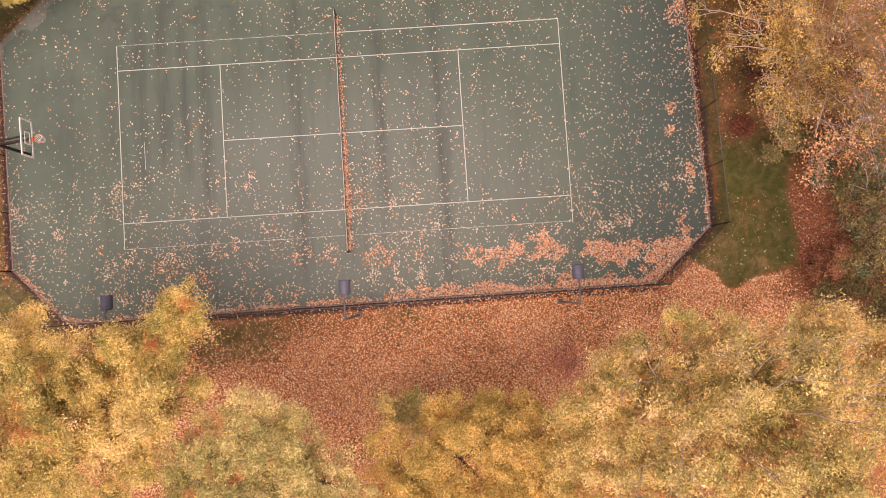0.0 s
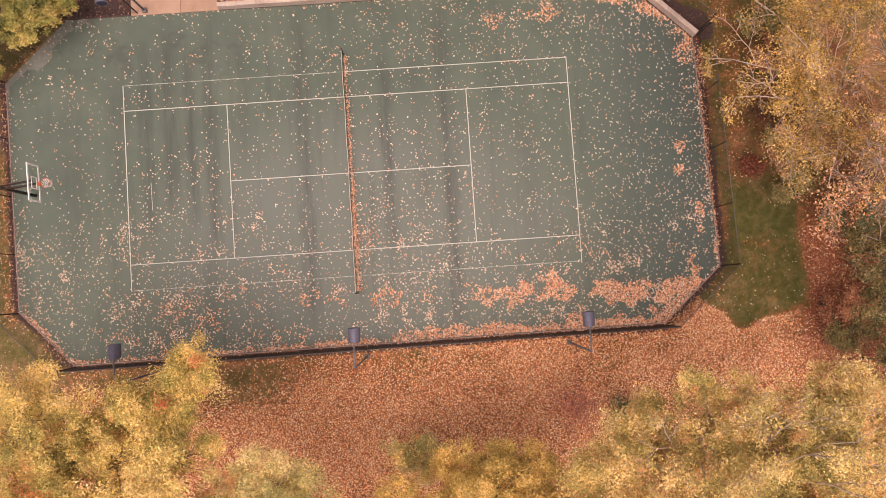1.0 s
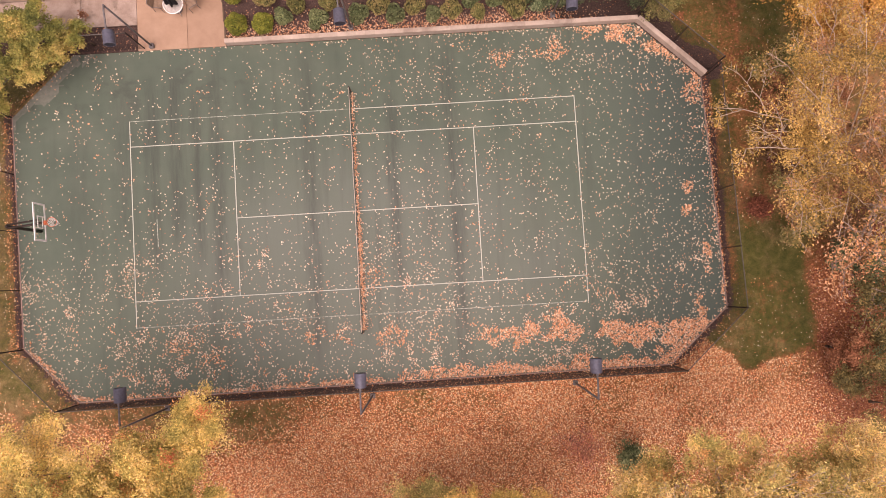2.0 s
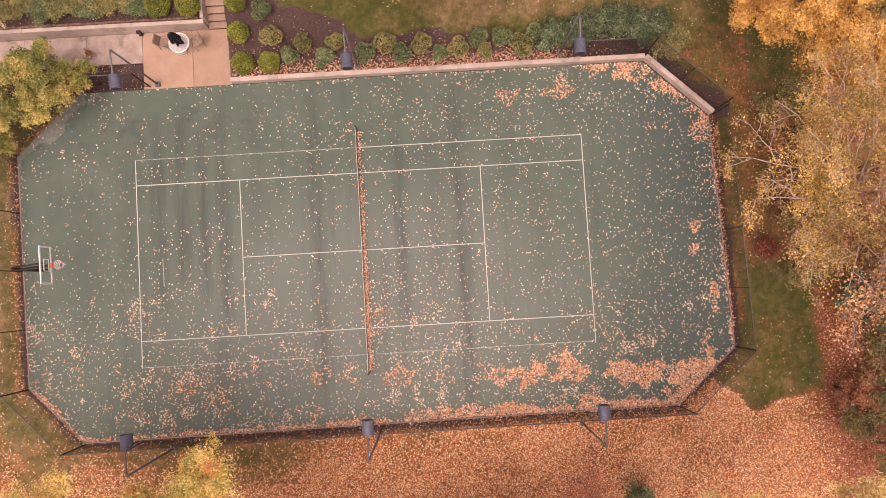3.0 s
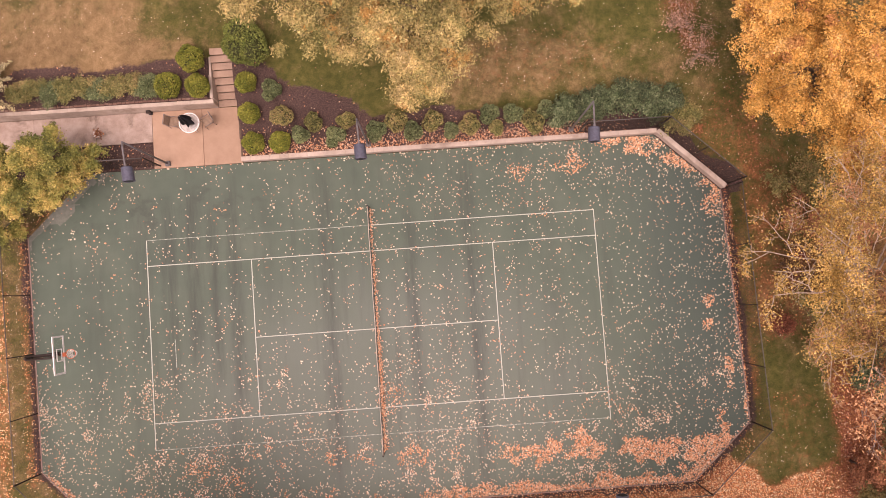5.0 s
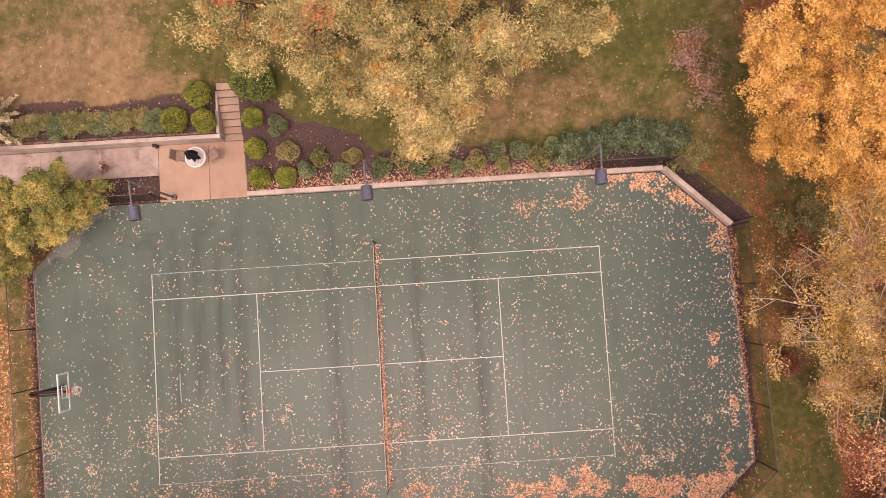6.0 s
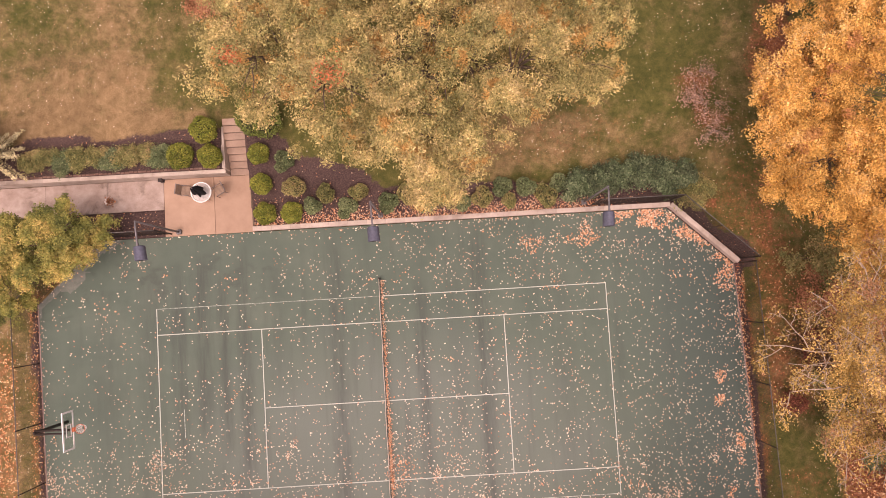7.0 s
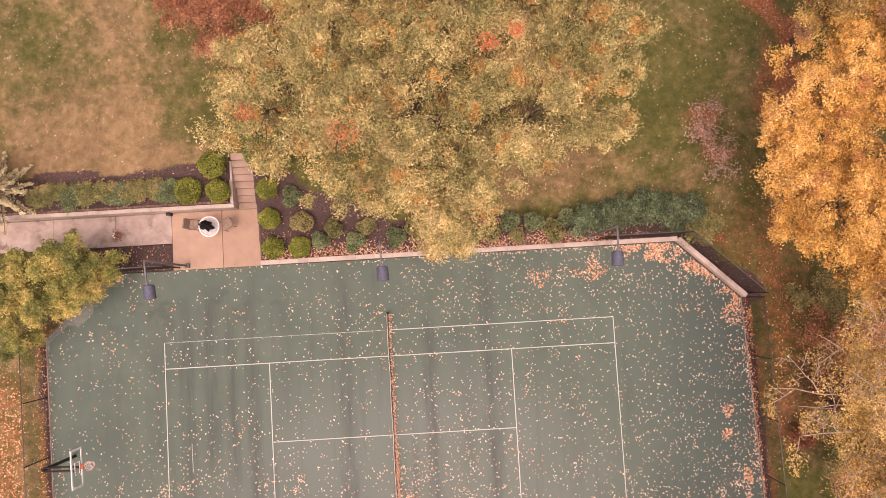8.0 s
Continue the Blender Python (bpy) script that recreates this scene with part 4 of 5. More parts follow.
L_BUFF = leaf_mat("buff_leaves", [(0.0, (0.22, 0.21, 0.062)), (0.3, (0.47, 0.39, 0.125)), (0.62, (0.77, 0.55, 0.19)), (1.0, (0.97, 0.72, 0.38))], 0.14, clump=0.26, accent=(0.64, 0.34, 0.13), accent_share=0.10)
L_CORAL = leaf_mat("coral_leaves", [(0.0, (0.34, 0.14, 0.07)), (0.5, (0.62, 0.32, 0.15)), (1.0, (0.80, 0.53, 0.31))])
L_DULL = leaf_mat("dull_brown_leaves", [(0.0, (0.085, 0.050, 0.028)), (0.5, (0.21, 0.115, 0.055)), (1.0, (0.40, 0.22, 0.085))], accent=(0.30, 0.095, 0.065), accent_share=0.2)
L_RUST = leaf_mat("rust_leaves", [(0.0, (0.21, 0.082, 0.04)), (0.5, (0.41, 0.175, 0.088)), (1.0, (0.52, 0.285, 0.15))])
L_MAROON = leaf_mat("maroon_leaves", [(0.0, (0.38, 0.13, 0.09)), (0.5, (0.56, 0.23, 0.15)), (1.0, (0.70, 0.38, 0.26))], 0.3)
L_DEAD = leaf_mat("faded_maroon_leaves", [(0.0, (0.24, 0.13, 0.085)), (0.5, (0.42, 0.25, 0.175)), (1.0, (0.58, 0.38, 0.28))])
L_BOX = leaf_mat("box_leaves", [(0.0, (0.085, 0.125, 0.022)), (0.5, (0.215, 0.245, 0.04)), (1.0, (0.44, 0.40, 0.085))], 0.25, 0.3)
L_BLUE = leaf_mat("blue_green_leaves", [(0.0, (0.07, 0.105, 0.045)), (0.5, (0.165, 0.21, 0.092)), (1.0, (0.34, 0.36, 0.18))], 0.2, 0.3, clump=0.25)
L_EVER = leaf_mat("dark_evergreen_leaves", [(0.0, (0.045, 0.075, 0.034)), (0.5, (0.115, 0.155, 0.075)), (1.0, (0.27, 0.30, 0.165))], 0.2, 0.3, clump=0.3)
L_MIX = leaf_mat("turning_shrub_leaves", [(0.0, (0.11, 0.125, 0.045)), (0.4, (0.25, 0.24, 0.085)), (0.75, (0.42, 0.33, 0.14)), (1.0, (0.52, 0.33, 0.18))], 0.25, 0.5, 1.2)
L_BUSH = leaf_mat("yellowing_bush_leaves", [(0.0, (0.065, 0.088, 0.024)), (0.4, (0.16, 0.18, 0.048)), (0.68, (0.32, 0.305, 0.08)), (1.0, (0.70, 0.50, 0.17))], 0.22, 0.74, 0.55)
L_PALE = leaf_mat("pale_conifer_needles", [(0.0, (0.40, 0.35, 0.17)), (0.5, (0.60, 0.52, 0.29)), (1.0, (0.74, 0.64, 0.40))], 0.2)
L_RED = leaf_mat("scarlet_leaves", [(0.0, (0.50, 0.12, 0.05)), (0.5, (0.78, 0.23, 0.10)), (1.0, (0.85, 0.36, 0.18))], 0.3, clump=0.05)
L_SCAR = leaf_mat("dull_scarlet_leaves", [(0.0, (0.12, 0.045, 0.025)), (0.6, (0.30, 0.10, 0.055)), (1.0, (0.46, 0.21, 0.11))])
L_OLIVE = leaf_mat("dark_olive_leaves", [(0.0, (0.06, 0.055, 0.022)), (0.5, (0.165, 0.135, 0.05)), (1.0, (0.36, 0.26, 0.10))], accent=(0.25, 0.10, 0.05), accent_share=0.15)
# filler green for shrub cores, with the inner shade in its colour
C_GREEN = plain("shaded_core_green", (0.045, 0.05, 0.02), 0.95)

OAK = [(-2.2, 14.3, 13.2, 2.1, 2.6), (0.2, 12.9, 13.4, 2.0, 2.7), (3.2, 11.4, 12.3, 1.8, 2.1), (5.6, 13.2, 12.3, 2.2, 2.5), (8.6, 14.2, 10.6, 1.8, 1.9), (8.7, 16.4, 11.2, 1.9, 2.1), (3.3, 9.7, 12.2, 0.9, 1.2), (1.3, 11.4, 12.4, 1.1, 1.4), (3.2, 16.6, 12.4, 2.7, 3.3), (-0.4, 17.6, 12.0, 2.3, 3.0), (5.8, 18.6, 12.0, 3.0, 3.3), (1.8, 20.4, 11.5, 2.8, 3.2)]
tree("oak_tree", (3.2, 16.4), OAK, L_OAK, M_BARK, "large oak turning olive, gold and tan behind the court", 21, trunk_r=0.42, fork=0.4, spread=0.36, size=0.054, slim=0.42, comb=1.1, per_tuft=200, sprigs=((0.2, 12.2, 16.6, 0.30), (-3.0, 13.2, 15.8, 0.26), (4.75, 14.9, 16.1, 0.20), (5.7, 15.3, 15.9, 0.18)))
tree("maple_tree", (-4.8, 21.6), [(-6.7, 20.4, 7.2, 1.8, 1.9), (-4.9, 19.6, 7.8, 1.6, 1.8), (-6.8, 22.8, 6.8, 2.1, 2.0), (-3.4, 21.6, 8.0, 2.2, 2.2)], L_RUST, M_BARK, "rust-red tree on the lawn beside the oak", 22)
tree("golden_tree", (22.3, 12.2), [(20.5, 15.0, 7.0, 2.0, 2.0), (19.4, 12.4, 6.4, 1.7, 1.8), (20.5, 9.8, 6.8, 2.0, 2.1), (22.8, 12.4, 7.6, 2.7, 2.5), (23.6, 15.8, 7.0, 2.4, 2.3), (22.6, 8.8, 7.4, 2.1, 2.1), (19.0, 9.2, 5.6, 0.9, 0.9), (18.7, 13.7, 6.2, 1.2, 1.3), (19.6, 11.1, 6.0, 1.5, 1.5), (21.6, 17.0, 7.0, 1.5, 1.6), (21.8, 7.2, 6.6, 1.5, 1.4), (23.2, 6.4, 7.0, 1.4, 1.3)], L_GOLD, M_BARK, "bright golden tree in full autumn leaf by the lawn", 23, per_tuft=150, size=0.05, comb=0.3)
tree("golden_tree", (22.3, 19.3), [(20.6, 19.2, 7.6, 1.7, 1.7), (22.8, 18.4, 7.8, 1.9, 1.8), (22.0, 21.0, 7.4, 2.1, 2.0)], L_SPARSE, M_BARK, "dull gold tree at the wood's edge", 24)
tree("bare_limbed_tree", (23.6, 1.0), [(20.3, 3.6, 8.0, 1.1, 0.8), (20.8, -0.4, 7.9, 1.4, 0.9), (21.6, 5.0, 8.4, 1.7, 1.1), (22.8, 1.8, 8.7, 2.0, 1.2), (19.9, 1.0, 7.6, 0.8, 0.6), (19.9, -1.6, 7.4, 0.9, 0.6)], L_SPARSE, M_PALEBARK, "half-bare tree with pale limbs and tawny leaves", 25, per_tuft=52, spread=0.46, size=0.046, bough_r=0.95, twig_share=0.22, twig_out=0.45, twig_r=0.009, fork=0.5, trunk_r=0.20, hang=5, depth=3,
     boughs_out=[((23.0, 1.0, 5.5), q) for q in ((16.2, 2.5, 8.0), (18.2, 4.6, 8.6), (17.0, 0.6, 8.6), (18.6, -2.3, 8.2), (19.7, 6.2, 9.2), (19.4, 1.4, 9.6), (20.4, -3.4, 8.6), (21.6, -1.4, 9.9), (21.6, 5.4, 9.9), (17.6, 1.6, 7.4), (18.9, 3.2, 9.4), (22.6, -3.9, 9.0), (22.6, 0.6, 10.2))])
tree("leafless_tree", (26.4, -1.4), [(21.2, -3.9, 8.6, 0.8, 0.4), (20.3, -4.5, 8.4, 0.6, 0.3)], L_CORAL, M_TWIG, "nearly bare tree with grey-brown twigs and coral leaves", 35, per_tuft=7, spread=0.5, size=0.06, bough_r=0.9, twig_share=0.1, trunk_r=0.18, fork=0.5, hang=1, depth=3,
     boughs_out=[((25.8, -1.2, 6.0), q) for q in ((20.2, -4.6, 9.2), (21.2, -3.2, 9.8), (21.6, -1.2, 10.4), (21.3, 0.9, 10.4), (22.0, 2.6, 10.2), (22.6, -0.2, 11.2), (23.0, 1.6, 11.0), (22.4, -2.4, 10.8), (23.4, 3.6, 10.4), (22.6, -5.4, 9.2))])
tree("olive_woodland_tree", (27.6, -7.2), [(22.3, -5.8, 7.6, 1.1, 0.7), (23.4, -6.4, 8.0, 1.3, 0.8), (23.2, -8.6, 7.4, 1.2, 0.8), (25.2, -5.2, 8.2, 1.5, 0.9), (25.6, -8.4, 8.2, 1.6, 0.9)], L_OLIVE, M_TWIG, "thin olive-brown tree at the wood's edge", 36, per_tuft=42, spread=0.4, size=0.055, bough_r=0.9, twig_share=0.2, twig_out=0.3, trunk_r=0.16, hang=5,
     boughs_out=[((26.8, -6.8, 5.5), q) for q in ((21.6, -5.4, 8.6), (22.4, -7.2, 8.8), (22.6, -8.8, 8.2), (23.6, -4.8, 9.0))])
tree("yellow_tree", (-10.6, -13.4), [(-10.9, -10.4, 10.8, 1.7, 1.9), (-7.0, -10.6, 9.8, 1.2, 1.3), (-5.6, -9.1, 9.3, 0.8, 0.9), (-8.2, -13.2, 10.4, 2.4, 2.3), (-11.8, -13.6, 10.2, 2.5, 2.3), (-6.3, -12.0, 9.4, 1.2, 1.3), (-12.8, -10.8, 9.8, 1.4, 1.5), (-9.3, -11.9, 9.2, 1.3, 1.2), (-7.9, -10.5, 9.4, 1.0, 1.1), (-6.3, -10.2, 9.5, 0.95, 1.1)], L_YELLOW, M_BARK, "tall yellow tree just outside the court fence", 26, boughs=2.8, per_tuft=175, size=0.050, slim=0.42, comb=1.0, fill=0.6, sprigs=((-5.2, -8.6, 9.9, 0.3), (-6.2, -10.0, 10.9, 0.26), (-10.2, -12.6, 12.6, 0.3)))
tree("yellow_green_tree", (-3.6, -17.0), [(-2.3, -13.7, 10.0, 1.6, 1.8), (-4.3, -15.2, 10.0, 2.0, 1.9), (-0.9, -16.6, 9.0, 2.1, 1.9), (-3.4, -18.0, 9.5, 2.3, 2.0)], L_LIME, M_BARK, "yellow-green tree over the leaf-strewn ground", 27, boughs=2.8, per_tuft=160, size=0.050, slim=0.42, comb=1.0, fill=0.6)
tree("fine_yellow_tree", (4.9, -16.8), [(3.2, -16.4, 7.0, 1.7, 1.7), (6.0, -15.4, 7.4, 1.9, 1.7), (8.4, -15.7, 7.8, 1.8, 1.7), (3.9, -18.4, 7.2, 2.2, 1.8), (7.2, -18.4, 7.6, 2.2, 1.8), (4.6, -14.5, 6.0, 1.2, 1.0), (7.0, -14.3, 6.4, 1.3, 1.0)], L_FINE, M_BARK, "fine-leaved yellow tree south of the court", 28, boughs=2.6, per_tuft=165, size=0.042, fill=0.6)
tree("buff_tree", (15.4, -14.8), [(10.4, -12.9, 11.8, 1.4, 1.5), (13.8, -11.4, 12.6, 1.4, 1.7), (12.6, -14.2, 14.0, 2.2, 2.2), (17.0, -12.7, 13.2, 1.8, 2.0), (17.8, -11.2, 12.0, 1.2, 1.3), (15.4, -12.9, 12.2, 1.5, 1.5), (11.8, -12.2, 11.2, 1.2, 1.2), (20.2, -12.0, 11.0, 1.4, 1.3), (15.6, -15.4, 14.0, 2.4, 2.3), (19.6, -13.8, 12.4, 2.0, 2.0), (10.2, -15.6, 12.0, 2.0, 1.9)], L_BUFF, M_PALEBARK, "tall thinning tree with buff leaves and pale twigs", 29, boughs=2.7, per_tuft=130, size=0.049, slim=0.45, comb=1.0, fill=0.6, depth=3, twig_share=0.1, twig_out=0.2, twig_r=0.010, trunk_r=0.15, hang=7,
     boughs_out=[((14.4, -13.8, 10.0), q) for q in ((10.2, -11.6, 14.7), (13.9, -10.2, 15.9), (12.4, -12.2, 17.5), (16.8, -11.2, 16.7), (14.6, -11.6, 17.7), (17.9, -11.0, 15.5), (11.0, -13.4, 16.9), (16.2, -13.0, 17.7), (18.9, -12.6, 16.1), (13.2, -14.4, 17.9), (15.2, -10.6, 16.1), (10.0, -14.6, 15.7))])


# low woodland growth
WOOD = (("evergreen_shrub", (26.2, -4.6), [(26.2, -4.6, 1.9, 1.5, 1.1), (24.9, -3.8, 1.4, 1.0, 0.9)], L_EVER, "dark evergreen shrub at the wood's edge"),
        ("woodland_shrub", (26.6, -8.9), [(26.6, -8.9, 1.7, 1.1, 0.9)], L_EVER, "dark green shrub in red leaf litter"),
        ("woodland_shrub", (24.2, -8.6), [(24.6, -8.8, 1.2, 0.8, 0.6)], L_RUST, "rust-brown shrub in red leaf litter"),
        ("woodland_shrub", (27.4, -6.2), [(27.4, -6.0, 1.8, 1.2, 1.0), (26.4, -6.6, 1.2, 0.7, 0.6)], L_EVER, "dark olive shrub in the wood"),
        ("yellow_sapling", (27.7, -8.3), [(27.5, -8.0, 2.2, 0.8, 0.6), (27.7, -9.4, 2.0, 0.7, 0.5)], L_YELLOW, "yellow sapling in red leaf litter"),
        ("woodland_shrub", (23.6, 3.2), [(23.6, 3.2, 2.2, 1.5, 1.1), (22.2, 4.6, 1.6, 1.0, 0.8)], L_RUST, "rust-coloured growth under the bare tree"),
        ("woodland_shrub", (22.4, 0.0), [(22.4, 0.0, 1.6, 1.1, 0.8), (22.6, -2.2, 1.4, 1.0, 0.7)], L_MIX, "olive undergrowth beneath the bare tree"),
        ("woodland_shrub", (13.3, -13.5), [(13.2, -13.5, 0.9, 0.5, 0.5), (13.5, -13.9, 0.8, 0.4, 0.4)], L_BLUE, "small grey-green conifer in the leaf litter"),
        ("woodland_shrub", (2.6, -14.3), [(2.4, -14.2, 2.4, 0.9, 0.7), (3.2, -14.8, 2.2, 0.8, 0.6)], L_LIME, "yellow-green sapling below the yellow tree"),
        ("woodland_shrub", (25.2, -9.9), [(25.2, -9.6, 1.3, 1.0, 0.7), (25.9, -8.9, 1.5, 0.9, 0.7), (24.6, -10.4, 1.0, 0.7, 0.5)], L_OLIVE, "olive-brown shrub in the leaf litter"),
        ("woodland_shrub", (26.2, -11.6), [(26.0, -11.6, 1.8, 1.2, 0.9), (27.2, -11.0, 2.0, 1.2, 0.9)], L_OLIVE, "large dark olive shrub at the wood's edge"),
        ("woodland_shrub", (21.6, 1.9), [(21.6, 1.9, 1.5, 0.8, 0.7), (22.4, 1.2, 1.9, 0.9, 0.8)], L_DULL, "dull brown undergrowth beneath the bare tree"),
        ("woodland_shrub", (21.2, -1.2), [(20.9, -1.2, 0.8, 0.22, 0.25)], L_SCAR, "small scarlet-leaved shrub outside the fence"),
        ("woodland_shrub", (24.4, -0.6), [(24.4, -0.6, 2.4, 1.3, 1.0), (25.4, 1.2, 2.6, 1.4, 1.1)], L_DULL, "tangled brown undergrowth in the wood"),
        ("woodland_shrub", (22.0, 6.2), [(22.0, 6.2, 1.6, 1.0, 0.8), (23.4, 5.6, 2.2, 1.3, 1.0)], L_MIX, "brown undergrowth at the wood's edge"),
        ("woodland_shrub", (25.6, -2.6), [(25.6, -2.6, 2.0, 1.2, 0.9), (24.5, -2.4, 1.4, 0.7, 0.6)], L_DULL, "dark brown thicket in the wood"))
for i, (nm, at, lobes, lf, lb) in enumerate(WOOD):
    tree(nm, at, lobes, lf, M_BARK, lb, 300 + i, 2.6, 10, 70, 0.055, 0.34, 0.06, 0.35, category="shrub", bough_r=0.7)

tree("maroon_shrub", (10.4, -12.6), [(10.2, -12.3, 1.9, 0.7, 0.5), (10.9, -12.9, 1.8, 0.7, 0.5)], L_MAROON, M_BARK, "maroon-leaved sapling over fallen leaves", 305, 2.6, 9, 16, 0.05, 0.45, 0.05, 0.35, category="shrub", bough_r=0.9)
tree("maroon_shrub", (17.4, 14.4), [(17.0, 15.7, 1.75, 0.8, 0.25), (17.3, 14.4, 1.7, 1.0, 0.25), (17.7, 13.1, 1.65, 0.7, 0.22), (16.6, 14.6, 1.65, 0.5, 0.2)], L_DEAD, M_TWIG, "low sprawling pinkish-brown thicket on the lawn", 306, 3.6, 9, 10, 0.05, 0.40, 0.03, 0.3, category="shrub", bough_r=0.6, twig_share=0.5, twig_out=0.3)

# clipped balls
for i, (x, y, r) in enumerate(((-9.82, 13.25, 0.78), (-8.30, 13.15, 0.72), (-8.42, 14.45, 0.80), (-5.75, 13.1, 0.62), (-5.78, 11.6, 0.64), (-5.72, 10.12, 0.66), (-4.34, 10.08, 0.64))):
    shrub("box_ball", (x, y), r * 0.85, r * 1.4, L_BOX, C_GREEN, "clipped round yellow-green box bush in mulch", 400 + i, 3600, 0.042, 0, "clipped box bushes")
shrub("box_bush", (-5.55, 14.9), 1.2, 1.6, L_DEEP, C_GREEN, "large billowing green bush of many clipped lumps beside the steps", 420, 10000, 0.05, 9)
# blue-green shrubs behind the low wall
for i, (x, y, r) in enumerate(((-4.55, 12.6, 0.62), (-4.1, 11.35, 0.58), (-3.2, 10.35, 0.6), (-2.55, 11.0, 0.55), (-1.55, 10.2, 0.6), (-0.85, 11.0, 0.58), (0.75, 10.35, 0.55), (1.75, 10.75, 0.62), (2.6, 10.15, 0.6), (3.65, 10.6, 0.58), (4.6, 10.1, 0.55), (5.6, 10.3, 0.62), (6.6, 10.75, 0.66), (7.0, 10.05, 0.5), (7.9, 10.7, 0.68), (8.9, 10.25, 0.7), (9.7, 10.75, 0.66))):
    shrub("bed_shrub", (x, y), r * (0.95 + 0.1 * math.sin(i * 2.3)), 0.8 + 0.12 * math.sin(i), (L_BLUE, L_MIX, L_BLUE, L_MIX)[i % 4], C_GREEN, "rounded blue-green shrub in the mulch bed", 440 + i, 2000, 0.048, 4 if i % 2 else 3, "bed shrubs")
for i, (x, y, r, h) in enumerate(((10.7, 10.55, 0.8, 1.35), (11.9, 10.8, 0.9, 1.5), (13.2, 10.95, 1.0, 1.7), (14.5, 11.0, 1.0, 1.8), (15.7, 10.75, 0.95, 1.6), (16.6, 9.9, 0.8, 1.2))):
    zz, h = float(ground_z(x, y)), h * 0.68
    tree("evergreen_hedge", (x, y), [(x - 0.25, y - 0.1, zz + h * 0.55, r * 0.75, h * 0.42), (x + 0.4, y + 0.2, zz + h * 0.5, r * 0.6, h * 0.36)], L_EVER if i < 5 else L_MIX, M_BARK, "loose dark evergreen shrub behind the fence", 470 + i, 3.4, 11, 60, 0.058, 0.27, 0.04, 0.3, group="evergreen hedge", category="shrub", bough_r=0.5, twig_share=0.08, twig_out=0.15)
for i in range(9):
    x, y = -17.4 + i * 0.80, 13.3 + 0.15 * math.sin(i * 2.1)
    zz = float(ground_z(x, y))
    tree("border_shrub", (x, y), [(x - 0.12, y, zz + 0.5, 0.42, 0.3), (x + 0.2, y + 0.15, zz + 0.42, 0.36, 0.28)], (L_MIX, L_MIX, L_BLUE)[i % 3], M_BARK, "leafy border shrub turning colour above the wall", 490 + i, 9.0, 9, 60, 0.045, 0.2, 0.03, 0.3, group="border shrubs", category="shrub", bough_r=0.42, twig_share=0.05)
# large loose bushes at the court's north-west corner
for i, (at, lobes) in enumerate((((-17.4, 9.4), [(-17.6, 9.6, 2.3, 1.3, 1.1), (-16.3, 9.8, 2.5, 1.0, 1.0)]), ((-15.2, 9.7), [(-15.2, 9.9, 2.6, 1.1, 1.0), (-14.6, 8.9, 2.3, 0.9, 0.9)]), ((-13.6, 9.75), [(-13.75, 9.6, 2.0, 0.65, 0.65)]),
                            ((-15.9, 8.7), [(-15.6, 8.2, 2.4, 1.0, 0.9), (-16.6, 8.2, 2.4, 1.0, 1.0)]), ((-18.3, 7.3), [(-17.9, 7.2, 2.2, 1.1, 1.0), (-18.6, 6.2, 1.8, 0.9, 0.9)]), ((-19.6, 8.6), [(-19.4, 8.4, 2.4, 1.3, 1.2)]))):
    tree("corner_bush", at, lobes, L_BUSH, M_BARK, "yellowing feathery bush overhanging the court corner", 510 + i, 4.4, 11, 85, 0.055, 0.26, 0.05, 0.3, group="corner bushes", category="shrub", bough_r=0.58, twig_share=0.15, twig_out=0.2)


def conifer(at, seed):
    rng = np.random.default_rng(seed)
    z = float(ground_z(*at)) - 0.03
    t = thing("pale_conifer", (*at, z), "pale cream-green conifer with star-shaped boughs", "tree")
    tubes("trunk", [[((0, 0, 0), 0.14), ((0, 0, 2.5), 0.08), ((0, 0, 4.4), 0.015)]], M_BARK, t, 7)
    paths, cl = [], []
    for lvl in range(9):
        hz = 0.5 + lvl * 0.44
        reach = 2.15 * (1 - lvl / 10.5)
        for k in range(9):
            a = 6.283 * k / 9 + lvl * 0.7 + rng.uniform(-0.15, 0.15)
            tip = np.array([math.cos(a) * reach, math.sin(a) * reach, hz + 0.25 - 0.1 * reach]) * np.array([1, 1, 1.0])
            paths.append(curve_path((0, 0, hz), tip, 0.025, 0.006, rng, 0.03, 4, 0.03))
            for j in range(190):
                q = rng.uniform(0.15, 1.0)
                side = np.array([-math.sin(a), math.cos(a), 0]) * rng.normal(0, 0.085 * (1.3 - q))
                cl.append(np.array([0, 0, hz]) * (1 - q) + tip * q + side + rng.normal(0, 0.03, 3))
    v, f = tube_data(paths, 4)
    part("branchwork", mesh_data("branchwork", v, f, True), M_BARK, t)
    c = np.array(cl)
    part("needle_coat", mesh_quads("needle_coat", leaves(c, rng.uniform(0.04, 0.08, len(c)), 0.4, rng, 0.45)), L_PALE, t)


conifer((-19.35, 13.7), 61)


